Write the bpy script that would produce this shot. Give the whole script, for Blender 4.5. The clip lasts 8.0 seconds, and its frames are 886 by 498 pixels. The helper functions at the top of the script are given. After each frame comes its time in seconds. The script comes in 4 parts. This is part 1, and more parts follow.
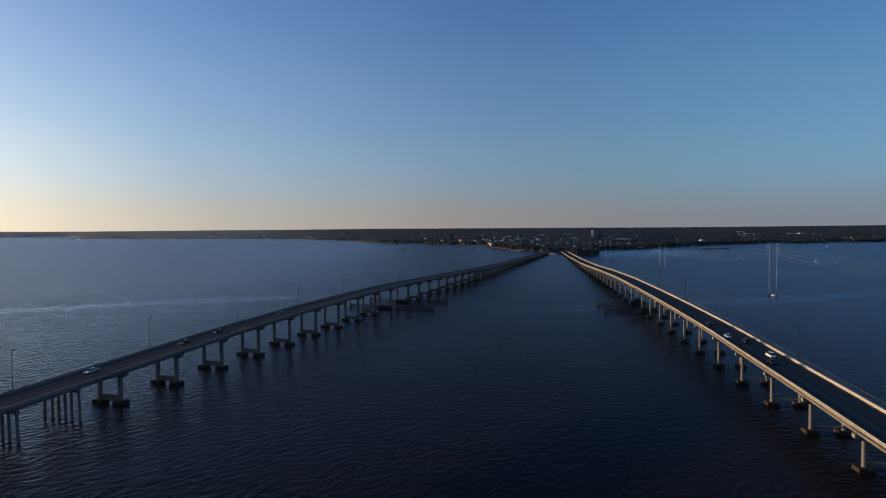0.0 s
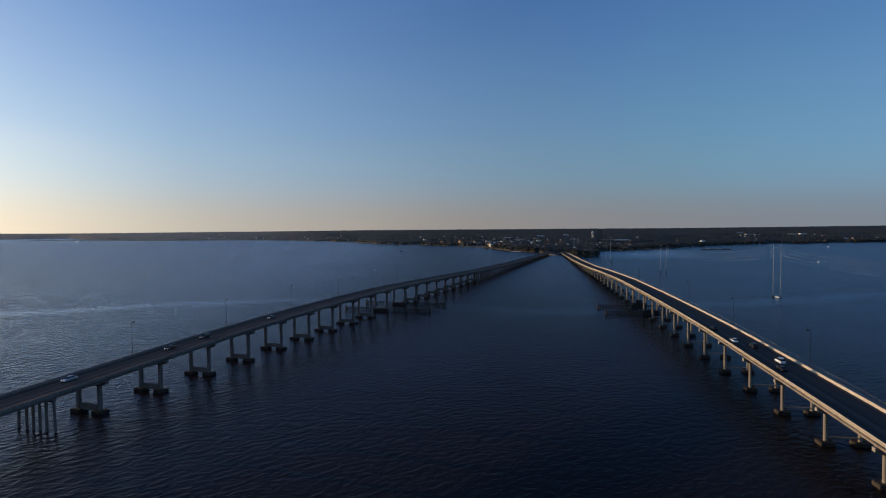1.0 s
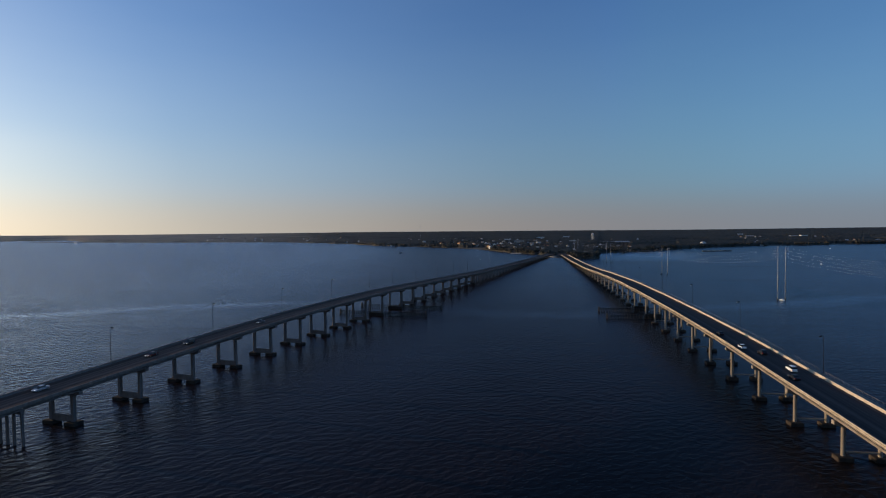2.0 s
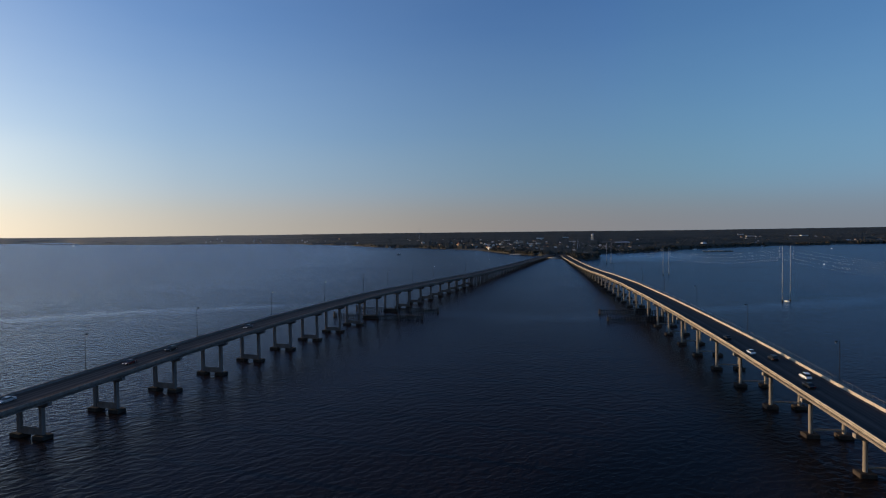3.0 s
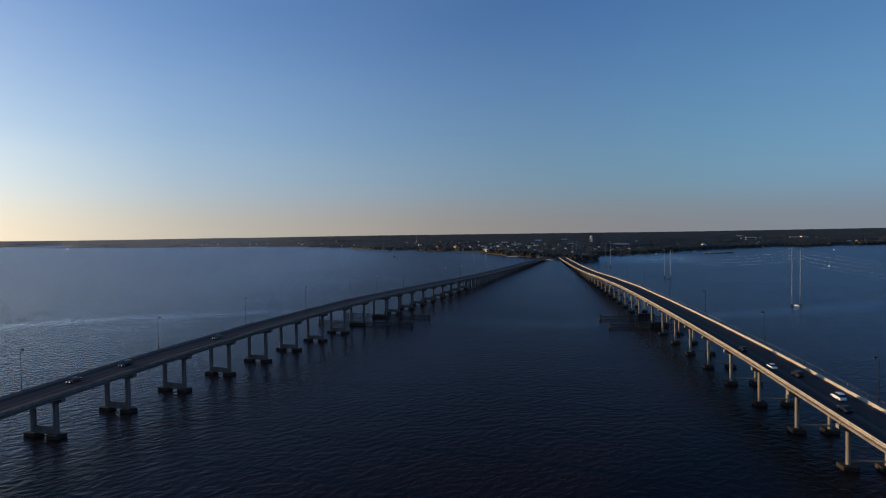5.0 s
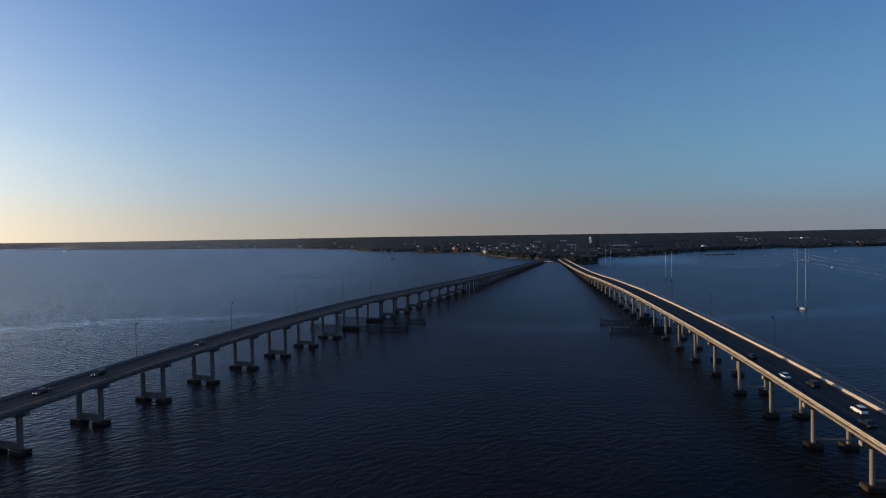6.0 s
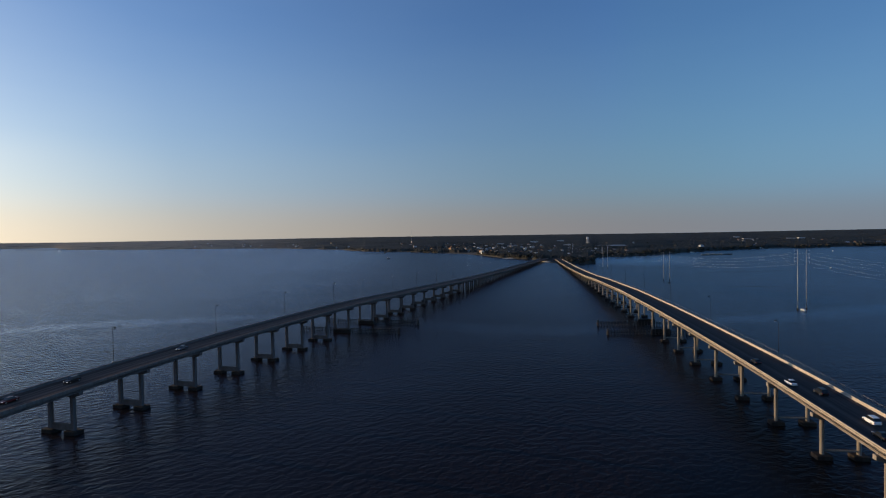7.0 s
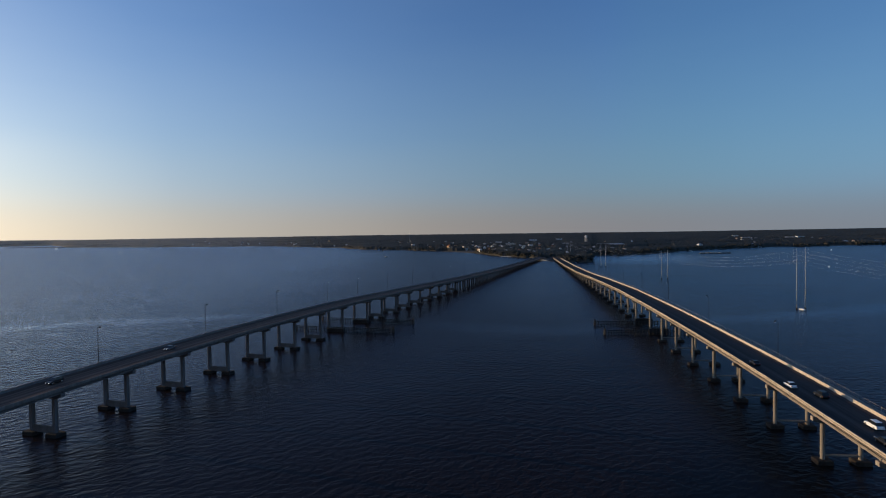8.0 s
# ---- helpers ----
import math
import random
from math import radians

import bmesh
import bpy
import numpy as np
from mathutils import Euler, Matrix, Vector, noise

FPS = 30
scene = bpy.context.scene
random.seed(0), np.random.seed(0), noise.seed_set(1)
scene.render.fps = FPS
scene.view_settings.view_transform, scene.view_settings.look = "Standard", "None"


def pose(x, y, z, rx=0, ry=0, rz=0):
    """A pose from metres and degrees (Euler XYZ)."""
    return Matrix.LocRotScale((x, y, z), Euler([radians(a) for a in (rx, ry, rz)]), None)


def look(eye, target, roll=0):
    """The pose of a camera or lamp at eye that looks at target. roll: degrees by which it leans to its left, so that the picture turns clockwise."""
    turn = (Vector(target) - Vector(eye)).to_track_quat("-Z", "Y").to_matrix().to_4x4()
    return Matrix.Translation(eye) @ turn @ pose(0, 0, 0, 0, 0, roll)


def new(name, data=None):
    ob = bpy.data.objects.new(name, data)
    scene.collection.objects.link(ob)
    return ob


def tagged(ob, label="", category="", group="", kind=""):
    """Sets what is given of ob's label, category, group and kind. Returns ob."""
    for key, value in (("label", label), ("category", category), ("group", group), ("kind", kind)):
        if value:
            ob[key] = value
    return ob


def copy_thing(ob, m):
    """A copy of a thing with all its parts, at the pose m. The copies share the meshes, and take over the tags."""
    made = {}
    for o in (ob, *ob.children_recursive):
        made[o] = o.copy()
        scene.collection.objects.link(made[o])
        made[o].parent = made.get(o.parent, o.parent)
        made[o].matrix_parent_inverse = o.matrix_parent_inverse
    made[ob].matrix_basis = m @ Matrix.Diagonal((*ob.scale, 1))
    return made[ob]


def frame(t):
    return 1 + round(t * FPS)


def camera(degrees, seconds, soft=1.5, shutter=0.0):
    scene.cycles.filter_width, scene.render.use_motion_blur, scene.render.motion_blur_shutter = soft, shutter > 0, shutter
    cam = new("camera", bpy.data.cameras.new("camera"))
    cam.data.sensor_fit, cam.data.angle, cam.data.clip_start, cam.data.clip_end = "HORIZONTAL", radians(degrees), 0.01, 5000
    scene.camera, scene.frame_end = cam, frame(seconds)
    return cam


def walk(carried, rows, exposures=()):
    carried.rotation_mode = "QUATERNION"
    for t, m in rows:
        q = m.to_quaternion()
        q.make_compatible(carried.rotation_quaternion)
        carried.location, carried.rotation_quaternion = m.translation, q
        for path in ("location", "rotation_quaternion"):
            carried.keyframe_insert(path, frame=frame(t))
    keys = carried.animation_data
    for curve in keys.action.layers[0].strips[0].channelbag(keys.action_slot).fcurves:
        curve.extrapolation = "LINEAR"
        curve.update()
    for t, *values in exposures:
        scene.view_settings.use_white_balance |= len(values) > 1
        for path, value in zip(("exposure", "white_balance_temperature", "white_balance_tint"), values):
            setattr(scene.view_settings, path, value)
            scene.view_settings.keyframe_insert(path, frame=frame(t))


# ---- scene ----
cam = camera(72.6, 8.0, soft=1.15)
PATH = [
    (0, (2.193, -0.901, 57.994), (1.696, 1.034, 57.913), -0.5),
    (0.5, (1.946, 3.493, 57.896), (1.449, 5.428, 57.817), -0.6),
    (1, (1.711, 8.113, 57.765), (1.214, 10.048, 57.688), -0.6),
    (1.5, (1.516, 13.067, 57.631), (1.019, 15.003, 57.557), -0.6),
    (3, (0.717, 29.076, 57.012), (0.221, 31.013, 56.945), -0.8),
    (3.5, (0.466, 34.612, 56.894), (-0.028, 36.548, 56.828), -0.9),
    (4, (0.238, 40.252, 56.748), (-0.255, 42.189, 56.684), -0.8),
    (4.5, (-0.058, 45.89, 56.62), (-0.55, 47.828, 56.558), -0.9),
    (6, (-0.976, 62.912, 56.277), (-1.465, 64.851, 56.222), -1.0),
    (6.5, (-1.079, 67.756, 56.235), (-1.563, 69.696, 56.182), -1.1),
    (7, (-0.953, 71.541, 56.226), (-1.433, 73.482, 56.171), -1.0),
    (7.5, (-0.594, 74.226, 56.19), (-1.07, 76.168, 56.134), -1.0),
    (8, (-0.063, 76.181, 56.143), (-0.539, 78.123, 56.082), -0.9),
]
walk(cam, [(t, look(eye, target, roll)) for t, eye, target, roll in PATH],
     exposures=((0, 0.0, 6500, 10), (8, 0.0, 6500, 10)))

# ---- light ----
SUN_ELEV = 4.3
SUN_AZ = 277.0          # compass-style bearing of the sun, from +Y over +X
world = bpy.data.worlds.new("world")
scene.world = world
world.use_nodes = True
wn, wl = world.node_tree.nodes, world.node_tree.links
sky = wn.new("ShaderNodeTexSky")
sky.sky_type = "NISHITA"
sky.sun_disc = False
sky.sun_elevation = radians(SUN_ELEV)
sky.sun_rotation = radians(SUN_AZ)
sky.altitude = 0
sky.air_density = 1.0
sky.dust_density = 0.5
sky.ozone_density = 3.0
wn["Background"].inputs["Strength"].default_value = 1.0

# a thin haze lies over the sky: pale towards the sun, grey-blue away from it, thickest at the horizon
def world_ramp(fac, stops):
    r = wn.new("ShaderNodeValToRGB")
    while len(r.color_ramp.elements) < len(stops):
        r.color_ramp.elements.new(0.5)
    for e, (p, c) in zip(r.color_ramp.elements, stops):
        e.position, e.color = p, (*c, 1)
    r.color_ramp.interpolation = "B_SPLINE"
    wl.new(fac, r.inputs["Fac"])
    return r.outputs["Color"]


coord = wn.new("ShaderNodeTexCoord")
split = wn.new("ShaderNodeSeparateXYZ")
wl.new(coord.outputs["Generated"], split.inputs["Vector"])
side = wn.new("ShaderNodeVectorMath")
side.operation = "DOT_PRODUCT"
side.inputs[1].default_value = (0.5 * math.sin(radians(SUN_AZ)), 0.5 * math.cos(radians(SUN_AZ)), 0)
wl.new(coord.outputs["Generated"], side.inputs[0])
half = wn.new("ShaderNodeMath")
half.operation = "ADD"
half.inputs[1].default_value = 0.5
wl.new(side.outputs["Value"], half.inputs[0])
haze = world_ramp(half.outputs[0], [(0.0, (0.19, 0.225, 0.275)), (0.37, (0.204, 0.238, 0.283)), (0.55, (0.240, 0.234, 0.246)), (0.68, (0.305, 0.277, 0.257)), (0.78, (0.44, 0.40, 0.348)), (0.85, (0.525, 0.48, 0.41)), (0.93, (0.95, 0.82, 0.62)), (1.0, (1.9, 1.5, 1.0))])
streak = wn.new("ShaderNodeTexNoise")
streak.inputs["Scale"].default_value, streak.inputs["Detail"].default_value = 2.2, 3
stretch = wn.new("ShaderNodeMapping")
stretch.inputs["Scale"].default_value = (1, 1, 5)
wl.new(coord.outputs["Generated"], stretch.inputs["Vector"])
wl.new(stretch.outputs["Vector"], streak.inputs["Vector"])
veil_high = world_ramp(half.outputs[0], [(0.0, (0.18, 0.34, 0.56)), (0.26, (0.200, 0.374, 0.60)), (0.45, (0.162, 0.322, 0.472)), (0.56, (0.163, 0.286, 0.402)), (0.70, (0.218, 0.328, 0.455)), (0.85, (0.385, 0.50, 0.65)), (0.93, (0.78, 0.87, 0.92)), (1.0, (1.8, 1.65, 1.35))])
low = world_ramp(split.outputs["Z"], [(0.0, (1.0,) * 3), (0.03, (0.76,) * 3), (0.06, (0.26,) * 3), (0.09, (0.08,) * 3), (0.15, (0.0,) * 3)])
two = wn.new("ShaderNodeMix")
two.data_type = "RGBA"
wl.new(low, two.inputs[0])
wl.new(veil_high, two.inputs[6])
wl.new(haze, two.inputs[7])
thick = world_ramp(split.outputs["Z"], [(0.0, (1.0,) * 3), (0.035, (0.92,) * 3), (0.08, (0.82,) * 3), (0.15, (0.55,) * 3), (0.27, (0.26,) * 3), (0.38, (0.18,) * 3), (0.75, (0.10,) * 3)])
amount = wn.new("ShaderNodeMath")
amount.operation = "MULTIPLY_ADD"
wl.new(streak.outputs["Fac"], amount.inputs[0])
amount.inputs[1].default_value, amount.inputs[2].default_value = 0.16, -0.08
total = wn.new("ShaderNodeMath")
total.operation, total.use_clamp = "ADD", True
wl.new(thick, total.inputs[0])
wl.new(amount.outputs[0], total.inputs[1])
clear = wn.new("ShaderNodeMix")
clear.data_type, clear.blend_type = "RGBA", "MULTIPLY"
clear.inputs[0].default_value = 1.0
clear.inputs[7].default_value = (0.15 * 0.86, 0.15 * 1.18, 0.15 * 1.72, 1)
wl.new(sky.outputs["Color"], clear.inputs[6])
# the clear blue is deepest a little sunward of the right angle and paler again beyond it
depth = world_ramp(half.outputs[0], [(0.0, (1.2, 1.26, 1.4)), (0.34, (1.50, 1.49, 1.64)), (0.46, (1.15, 1.15, 1.27)), (0.56, (0.88, 0.88, 0.93)), (0.68, (0.84, 0.84, 0.88)), (0.82, (0.97, 0.95, 0.93)), (1.0, (1.0, 0.97, 0.94))])
deep = wn.new("ShaderNodeMix")
deep.data_type, deep.blend_type = "RGBA", "MULTIPLY"
deep.inputs[0].default_value = 1.0
wl.new(clear.outputs[2], deep.inputs[6])
wl.new(depth, deep.inputs[7])
veil = wn.new("ShaderNodeMix")
veil.data_type = "RGBA"
wl.new(total.outputs[0], veil.inputs[0])
wl.new(deep.outputs[2], veil.inputs[6])
wl.new(two.outputs[2], veil.inputs[7])
wl.new(veil.outputs[2], wn["Background"].inputs["Color"])

sun_data = bpy.data.lights.new("sun", "SUN")
sun_data.energy, sun_data.angle, sun_data.color = 4.5, radians(0.6), (1.0, 0.73, 0.45)
sun = new("sun", sun_data)
_d = Vector((math.sin(radians(SUN_AZ)), math.cos(radians(SUN_AZ)), math.tan(radians(SUN_ELEV))))
sun.matrix_world = look(_d * 100, (0, 0, 0))


# ---- materials ----
class Mat:
    """A small node-material builder."""

    def __init__(self, name, base, rough=0.8, metal=0.0):
        self.m = bpy.data.materials.new(name)
        self.m.use_nodes = True
        self.n, self.l = self.m.node_tree.nodes, self.m.node_tree.links
        self.b = self.n["Principled BSDF"]
        self.b.inputs["Base Color"].default_value = (*base, 1)
        self.b.inputs["Roughness"].default_value = rough
        self.b.inputs["Metallic"].default_value = metal
        self.base = base
        self.col = None

    def add(self, kind, **values):
        node = self.n.new(kind)
        for k, v in values.items():
            node.inputs[k].default_value = v
        return node

    def coords(self, scale=(1, 1, 1), world=False):
        if world:
            src = self.n.new("ShaderNodeNewGeometry").outputs["Position"]
        else:
            src = self.n.new("ShaderNodeTexCoord").outputs["Object"]
        mp = self.n.new("ShaderNodeMapping")
        mp.inputs["Scale"].default_value = scale
        self.l.new(src, mp.inputs["Vector"])
        return mp.outputs["Vector"]

    def noise(self, scale, detail=4, stretch=(1, 1, 1), world=False, rough=0.55):
        tex = self.add("ShaderNodeTexNoise", Scale=scale, Detail=detail, Roughness=rough)
        self.l.new(self.coords(stretch, world), tex.inputs["Vector"])
        return tex.outputs["Fac"]

    def ramp(self, fac, stops):
        r = self.n.new("ShaderNodeValToRGB")
        while len(r.color_ramp.elements) < len(stops):
            r.color_ramp.elements.new(0.5)
        for e, (p, c) in zip(r.color_ramp.elements, stops):
            e.position, e.color = p, (*c, 1)
        self.l.new(fac, r.inputs["Fac"])
        return r.outputs["Color"]

    def tint(self, fac, lo, hi, a=0.3, b=0.7):
        """Multiply the colour so far by a ramp of greys or tints."""
        c = self.ramp(fac, [(a, lo), (b, hi)])
        mix = self.n.new("ShaderNodeMix")
        mix.data_type, mix.blend_type = "RGBA", "MULTIPLY"
        mix.inputs[0].default_value = 1.0
        if self.col is None:
            mix.inputs[6].default_value = (*self.base, 1)
        else:
            self.l.new(self.col, mix.inputs[6])
        self.l.new(c, mix.inputs[7])
        self.col = mix.outputs[2]
        self.l.new(self.col, self.b.inputs["Base Color"])
        return self

    def random_tint(self, lo, hi):
        info = self.n.new("ShaderNodeObjectInfo")
        return self.tint(info.outputs["Random"], lo, hi, 0.0, 1.0)

    def island_tint(self, stops):
        g = self.n.new("ShaderNodeNewGeometry")
        c = self.ramp(g.outputs["Random Per Island"], stops)
        self.col = c
        self.l.new(c, self.b.inputs["Base Color"])
        return self

    def bump(self, fac, strength=0.3, distance=0.05):
        bp = self.add("ShaderNodeBump", Strength=strength, Distance=distance)
        self.l.new(fac, bp.inputs["Height"])
        self.l.new(bp.outputs["Normal"], self.b.inputs["Normal"])
        return self


def concrete(name, base, dirt=(0.72, 0.68, 0.62)):
    m = Mat(name, base, 0.9)
    m.b.inputs["Specular IOR Level"].default_value = 0.2
    m.tint(m.noise(0.35, 5), dirt, (1.06, 1.05, 1.03))
    m.tint(m.noise(1.2, 6, (1, 1, 0.12)), (0.8, 0.78, 0.74), (1, 1, 1), 0.35, 0.6)
    m.tint(m.noise(14, 4), (0.88, 0.88, 0.88), (1.06, 1.06, 1.06))
    m.bump(m.noise(9, 5), 0.35, 0.03)
    return m.m


M = {}
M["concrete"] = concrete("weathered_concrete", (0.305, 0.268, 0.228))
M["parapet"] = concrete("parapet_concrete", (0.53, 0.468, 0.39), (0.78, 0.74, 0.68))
# the west bridge has darker concrete than the east one
M["west_concrete"] = concrete("west_grey_concrete", (0.165, 0.143, 0.138))
M["west_parapet"] = concrete("west_parapet_concrete", (0.215, 0.183, 0.166), (0.74, 0.70, 0.66))
M["stained_concrete"] = concrete("tide_stained_footing", (0.066, 0.052, 0.042), (0.5, 0.48, 0.45))
M["wet_concrete"] = concrete("tide_stained_concrete", (0.042, 0.036, 0.032), (0.5, 0.48, 0.45))
_m = Mat("asphalt", (0.06, 0.053, 0.052), 0.95)
_m.b.inputs["Specular IOR Level"].default_value = 0.1
_m.tint(_m.noise(0.6, 3, (1.0, 0.006, 1)), (0.7, 0.69, 0.69), (1.4, 1.32, 1.26), 0.38, 0.62)
_m.tint(_m.noise(0.5, 5, (1.0, 0.03, 1)), (0.75, 0.75, 0.75), (1.2, 1.19, 1.17))
_m.tint(_m.noise(30, 3), (0.8, 0.8, 0.8), (1.2, 1.2, 1.2))
M["asphalt"] = _m.bump(_m.noise(40, 3), 0.3, 0.01).m
_m = Mat("deck_concrete", (0.135, 0.083, 0.064), 0.95)
_m.b.inputs["Specular IOR Level"].default_value = 0.1
_m.tint(_m.noise(0.55, 3, (1.0, 0.006, 1)), (0.5, 0.5, 0.52), (1.35, 1.33, 1.28), 0.38, 0.62)
_m.tint(_m.noise(0.5, 5, (1.0, 0.05, 1)), (0.75, 0.75, 0.75), (1.15, 1.15, 1.13))
_m.tint(_m.noise(25, 3), (0.85, 0.85, 0.85), (1.15, 1.15, 1.15))
M["deck"] = _m.bump(_m.noise(40, 3), 0.3, 0.01).m
M["paint"] = Mat("road_paint", (0.6, 0.6, 0.57), 0.7).m
_m = Mat("galvanised_steel", (0.45, 0.46, 0.47), 0.45, 0.8)
M["steel"] = _m.tint(_m.noise(3, 4), (0.75, 0.75, 0.75), (1.1, 1.1, 1.1)).m
_m = Mat("weathered_rail_steel", (0.26, 0.25, 0.24), 0.6, 0.3)
M["rail"] = _m.tint(_m.noise(3, 4), (0.75, 0.75, 0.75), (1.1, 1.1, 1.1)).m
_m = Mat("dark_lamp_pole", (0.022, 0.026, 0.033), 0.85)
_m.b.inputs["Specular IOR Level"].default_value = 0.05
M["lamp_pole"] = _m.tint(_m.noise(3, 4), (0.75, 0.75, 0.75), (1.1, 1.1, 1.1)).m
M["lens"] = Mat("lamp_glass", (0.6, 0.6, 0.58), 0.25).m
_m = Mat("weathered_timber", (0.07, 0.058, 0.05), 0.85)
_m.tint(_m.noise(2.0, 5, (6, 6, 0.6)), (0.45, 0.42, 0.4), (1.5, 1.45, 1.35))
_m.random_tint((0.7, 0.7, 0.7), (1.35, 1.3, 1.25))
M["timber"] = _m.bump(_m.noise(4, 5, (6, 6, 0.6)), 0.5, 0.03).m
_m = Mat("tarred_timber", (0.03, 0.025, 0.022), 0.9)
_m.tint(_m.noise(2.0, 5, (0.6, 6, 6)), (0.5, 0.48, 0.45), (1.5, 1.45, 1.35))
M["wet_timber"] = _m.bump(_m.noise(4, 5, (0.6, 6, 6)), 0.5, 0.03).m
_m = Mat("spun_concrete_pole", (0.40, 0.41, 0.42), 0.7)
M["pole"] = _m.tint(_m.noise(1.0, 4, (1, 1, 0.1)), (0.8, 0.78, 0.75), (1.05, 1.05, 1.05)).m
M["cable"] = Mat("aluminium_cable", (0.45, 0.46, 0.48), 0.5, 0.3).m


def water_material():
    """Wind-rippled water: a dark body under a rough sea's muted, bluish reflection, with a pale tide line across it."""
    m = Mat("harbour_water", (0.0190, 0.0130, 0.0106), 0.6)
    m.b.inputs["Specular IOR Level"].default_value = 0.0

    def waves(scale, detail, stretch, turn):
        geo = m.n.new("ShaderNodeNewGeometry")
        rot = m.n.new("ShaderNodeMapping")
        rot.inputs["Rotation"].default_value = (0, 0, radians(turn))
        m.l.new(geo.outputs["Position"], rot.inputs["Vector"])
        mp = m.n.new("ShaderNodeMapping")
        mp.inputs["Scale"].default_value = stretch
        m.l.new(rot.outputs["Vector"], mp.inputs["Vector"])
        tex = m.add("ShaderNodeTexNoise", Scale=scale, Detail=detail, Roughness=0.5, Distortion=0.3)
        m.l.new(mp.outputs["Vector"], tex.inputs["Vector"])
        return tex.outputs["Fac"]

    def calc(op, a, b, c=None, clamp=False):
        node = m.n.new("ShaderNodeMath")
        node.operation, node.use_clamp = op, clamp
        for i, v in enumerate((a, b, c)):
            if v is None:
                continue
            if isinstance(v, (int, float)):
                node.inputs[i].default_value = v
            else:
                m.l.new(v, node.inputs[i])
        return node.outputs[0]

    swell = waves(0.33, 1, (0.7, 1.15, 1), -62)
    mid = waves(0.44, 3, (0.78, 1.1, 1), -52)
    small = waves(1.5, 3, (0.85, 1.1, 1), -70)
    patch = waves(0.008, 4, (0.6, 1.6, 1), -10)
    # wave height and painted-in reflection strength by place: high in the west, low between the bridges
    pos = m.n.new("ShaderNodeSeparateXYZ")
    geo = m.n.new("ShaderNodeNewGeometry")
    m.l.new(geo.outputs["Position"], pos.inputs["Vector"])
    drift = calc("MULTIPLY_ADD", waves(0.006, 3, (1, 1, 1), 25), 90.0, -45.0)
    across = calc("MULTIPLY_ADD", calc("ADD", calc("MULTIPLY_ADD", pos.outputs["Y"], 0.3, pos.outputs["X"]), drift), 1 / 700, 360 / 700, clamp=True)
    wave_sheen = m.ramp(across, [(p, (v,) * 3) for p, v in ((0.0, 1.08), (0.12, 0.99), (0.22, 0.88), (0.35, 0.68), (0.45, 0.495), (0.52, 0.41), (0.57, 0.365), (0.63, 0.385), (0.72, 0.46), (0.84, 0.535), (0.92, 0.535), (1.0, 0.53))])
    height = calc("MULTIPLY_ADD", mid, 0.70, calc("MULTIPLY", swell, calc("MULTIPLY_ADD", wave_sheen, 2.4, -0.85)))
    height = calc("MULTIPLY_ADD", small, 0.20, height)
    height = calc("MULTIPLY", height, calc("MULTIPLY_ADD", wave_sheen, 1.0, 0.27))
    bp = m.add("ShaderNodeBump", Strength=1.0, Distance=0.66)
    m.l.new(height, bp.inputs["Height"])
    m.l.new(bp.outputs["Normal"], m.b.inputs["Normal"])
    gloss = m.n.new("ShaderNodeBsdfGlossy")
    # the reflection's tint is painted in: greyer to the west, bluer to the east
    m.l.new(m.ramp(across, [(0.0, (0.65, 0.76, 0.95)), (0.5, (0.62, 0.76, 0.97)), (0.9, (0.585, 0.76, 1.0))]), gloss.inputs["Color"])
    gloss.inputs["Roughness"].default_value = 0.17
    m.l.new(bp.outputs["Normal"], gloss.inputs["Normal"])
    lw = m.n.new("ShaderNodeLayerWeight")
    lw.inputs["Blend"].default_value = 0.5
    m.l.new(bp.outputs["Normal"], lw.inputs["Normal"])
    grey = [(0.0, 0.004), (0.3, 0.006), (0.5, 0.0135), (0.65, 0.0305), (0.75, 0.074), (0.83, 0.140), (0.92, 0.265), (0.965, 0.345), (1.0, 0.425)]
    fac = m.ramp(lw.outputs["Facing"], [(p, (v, v, v)) for p, v in grey])
    # the tide line: its northing for each easting from -500 to 300 m
    east = calc("MULTIPLY_ADD", pos.outputs["X"], 1 / 800, 500 / 800, clamp=True)
    line = m.ramp(east, [(p, (v / 600,) * 3) for p, v in ((0.0, 262), (0.15, 345), (0.25, 408), (0.33, 440), (0.45, 432), (0.56, 412), (0.63, 424), (0.78, 494), (1.0, 600))])
    wander = calc("MULTIPLY_ADD", waves(0.02, 3, (1, 1, 1), 0), 40.0, -20.0)
    off = calc("SUBTRACT", calc("MULTIPLY_ADD", line, 600.0, wander), pos.outputs["Y"])
    foam = calc("SUBTRACT", 1.0, calc("MULTIPLY", calc("ABSOLUTE", off, 0.0), 1 / 26), clamp=True)
    foam = calc("MULTIPLY", foam, waves(0.06, 3, (1, 1, 1), 0))
    gain = calc("MULTIPLY_ADD", patch, 0.2, 0.9)
    chop = waves(0.07, 4, (0.35, 1.6, 1), -12)
    gain = calc("MULTIPLY", gain, calc("MULTIPLY_ADD", chop, 0.34, 0.83))
    gain = calc("MULTIPLY_ADD", foam, 0.6, gain)
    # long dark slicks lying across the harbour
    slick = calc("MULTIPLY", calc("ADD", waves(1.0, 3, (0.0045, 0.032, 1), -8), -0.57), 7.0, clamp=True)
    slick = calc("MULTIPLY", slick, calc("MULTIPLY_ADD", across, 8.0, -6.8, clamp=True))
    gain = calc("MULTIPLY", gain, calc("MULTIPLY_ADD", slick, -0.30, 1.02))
    # a stronger reflection painted onto the pale water in the lee of the wooded point
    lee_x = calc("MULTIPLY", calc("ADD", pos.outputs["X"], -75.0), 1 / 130)
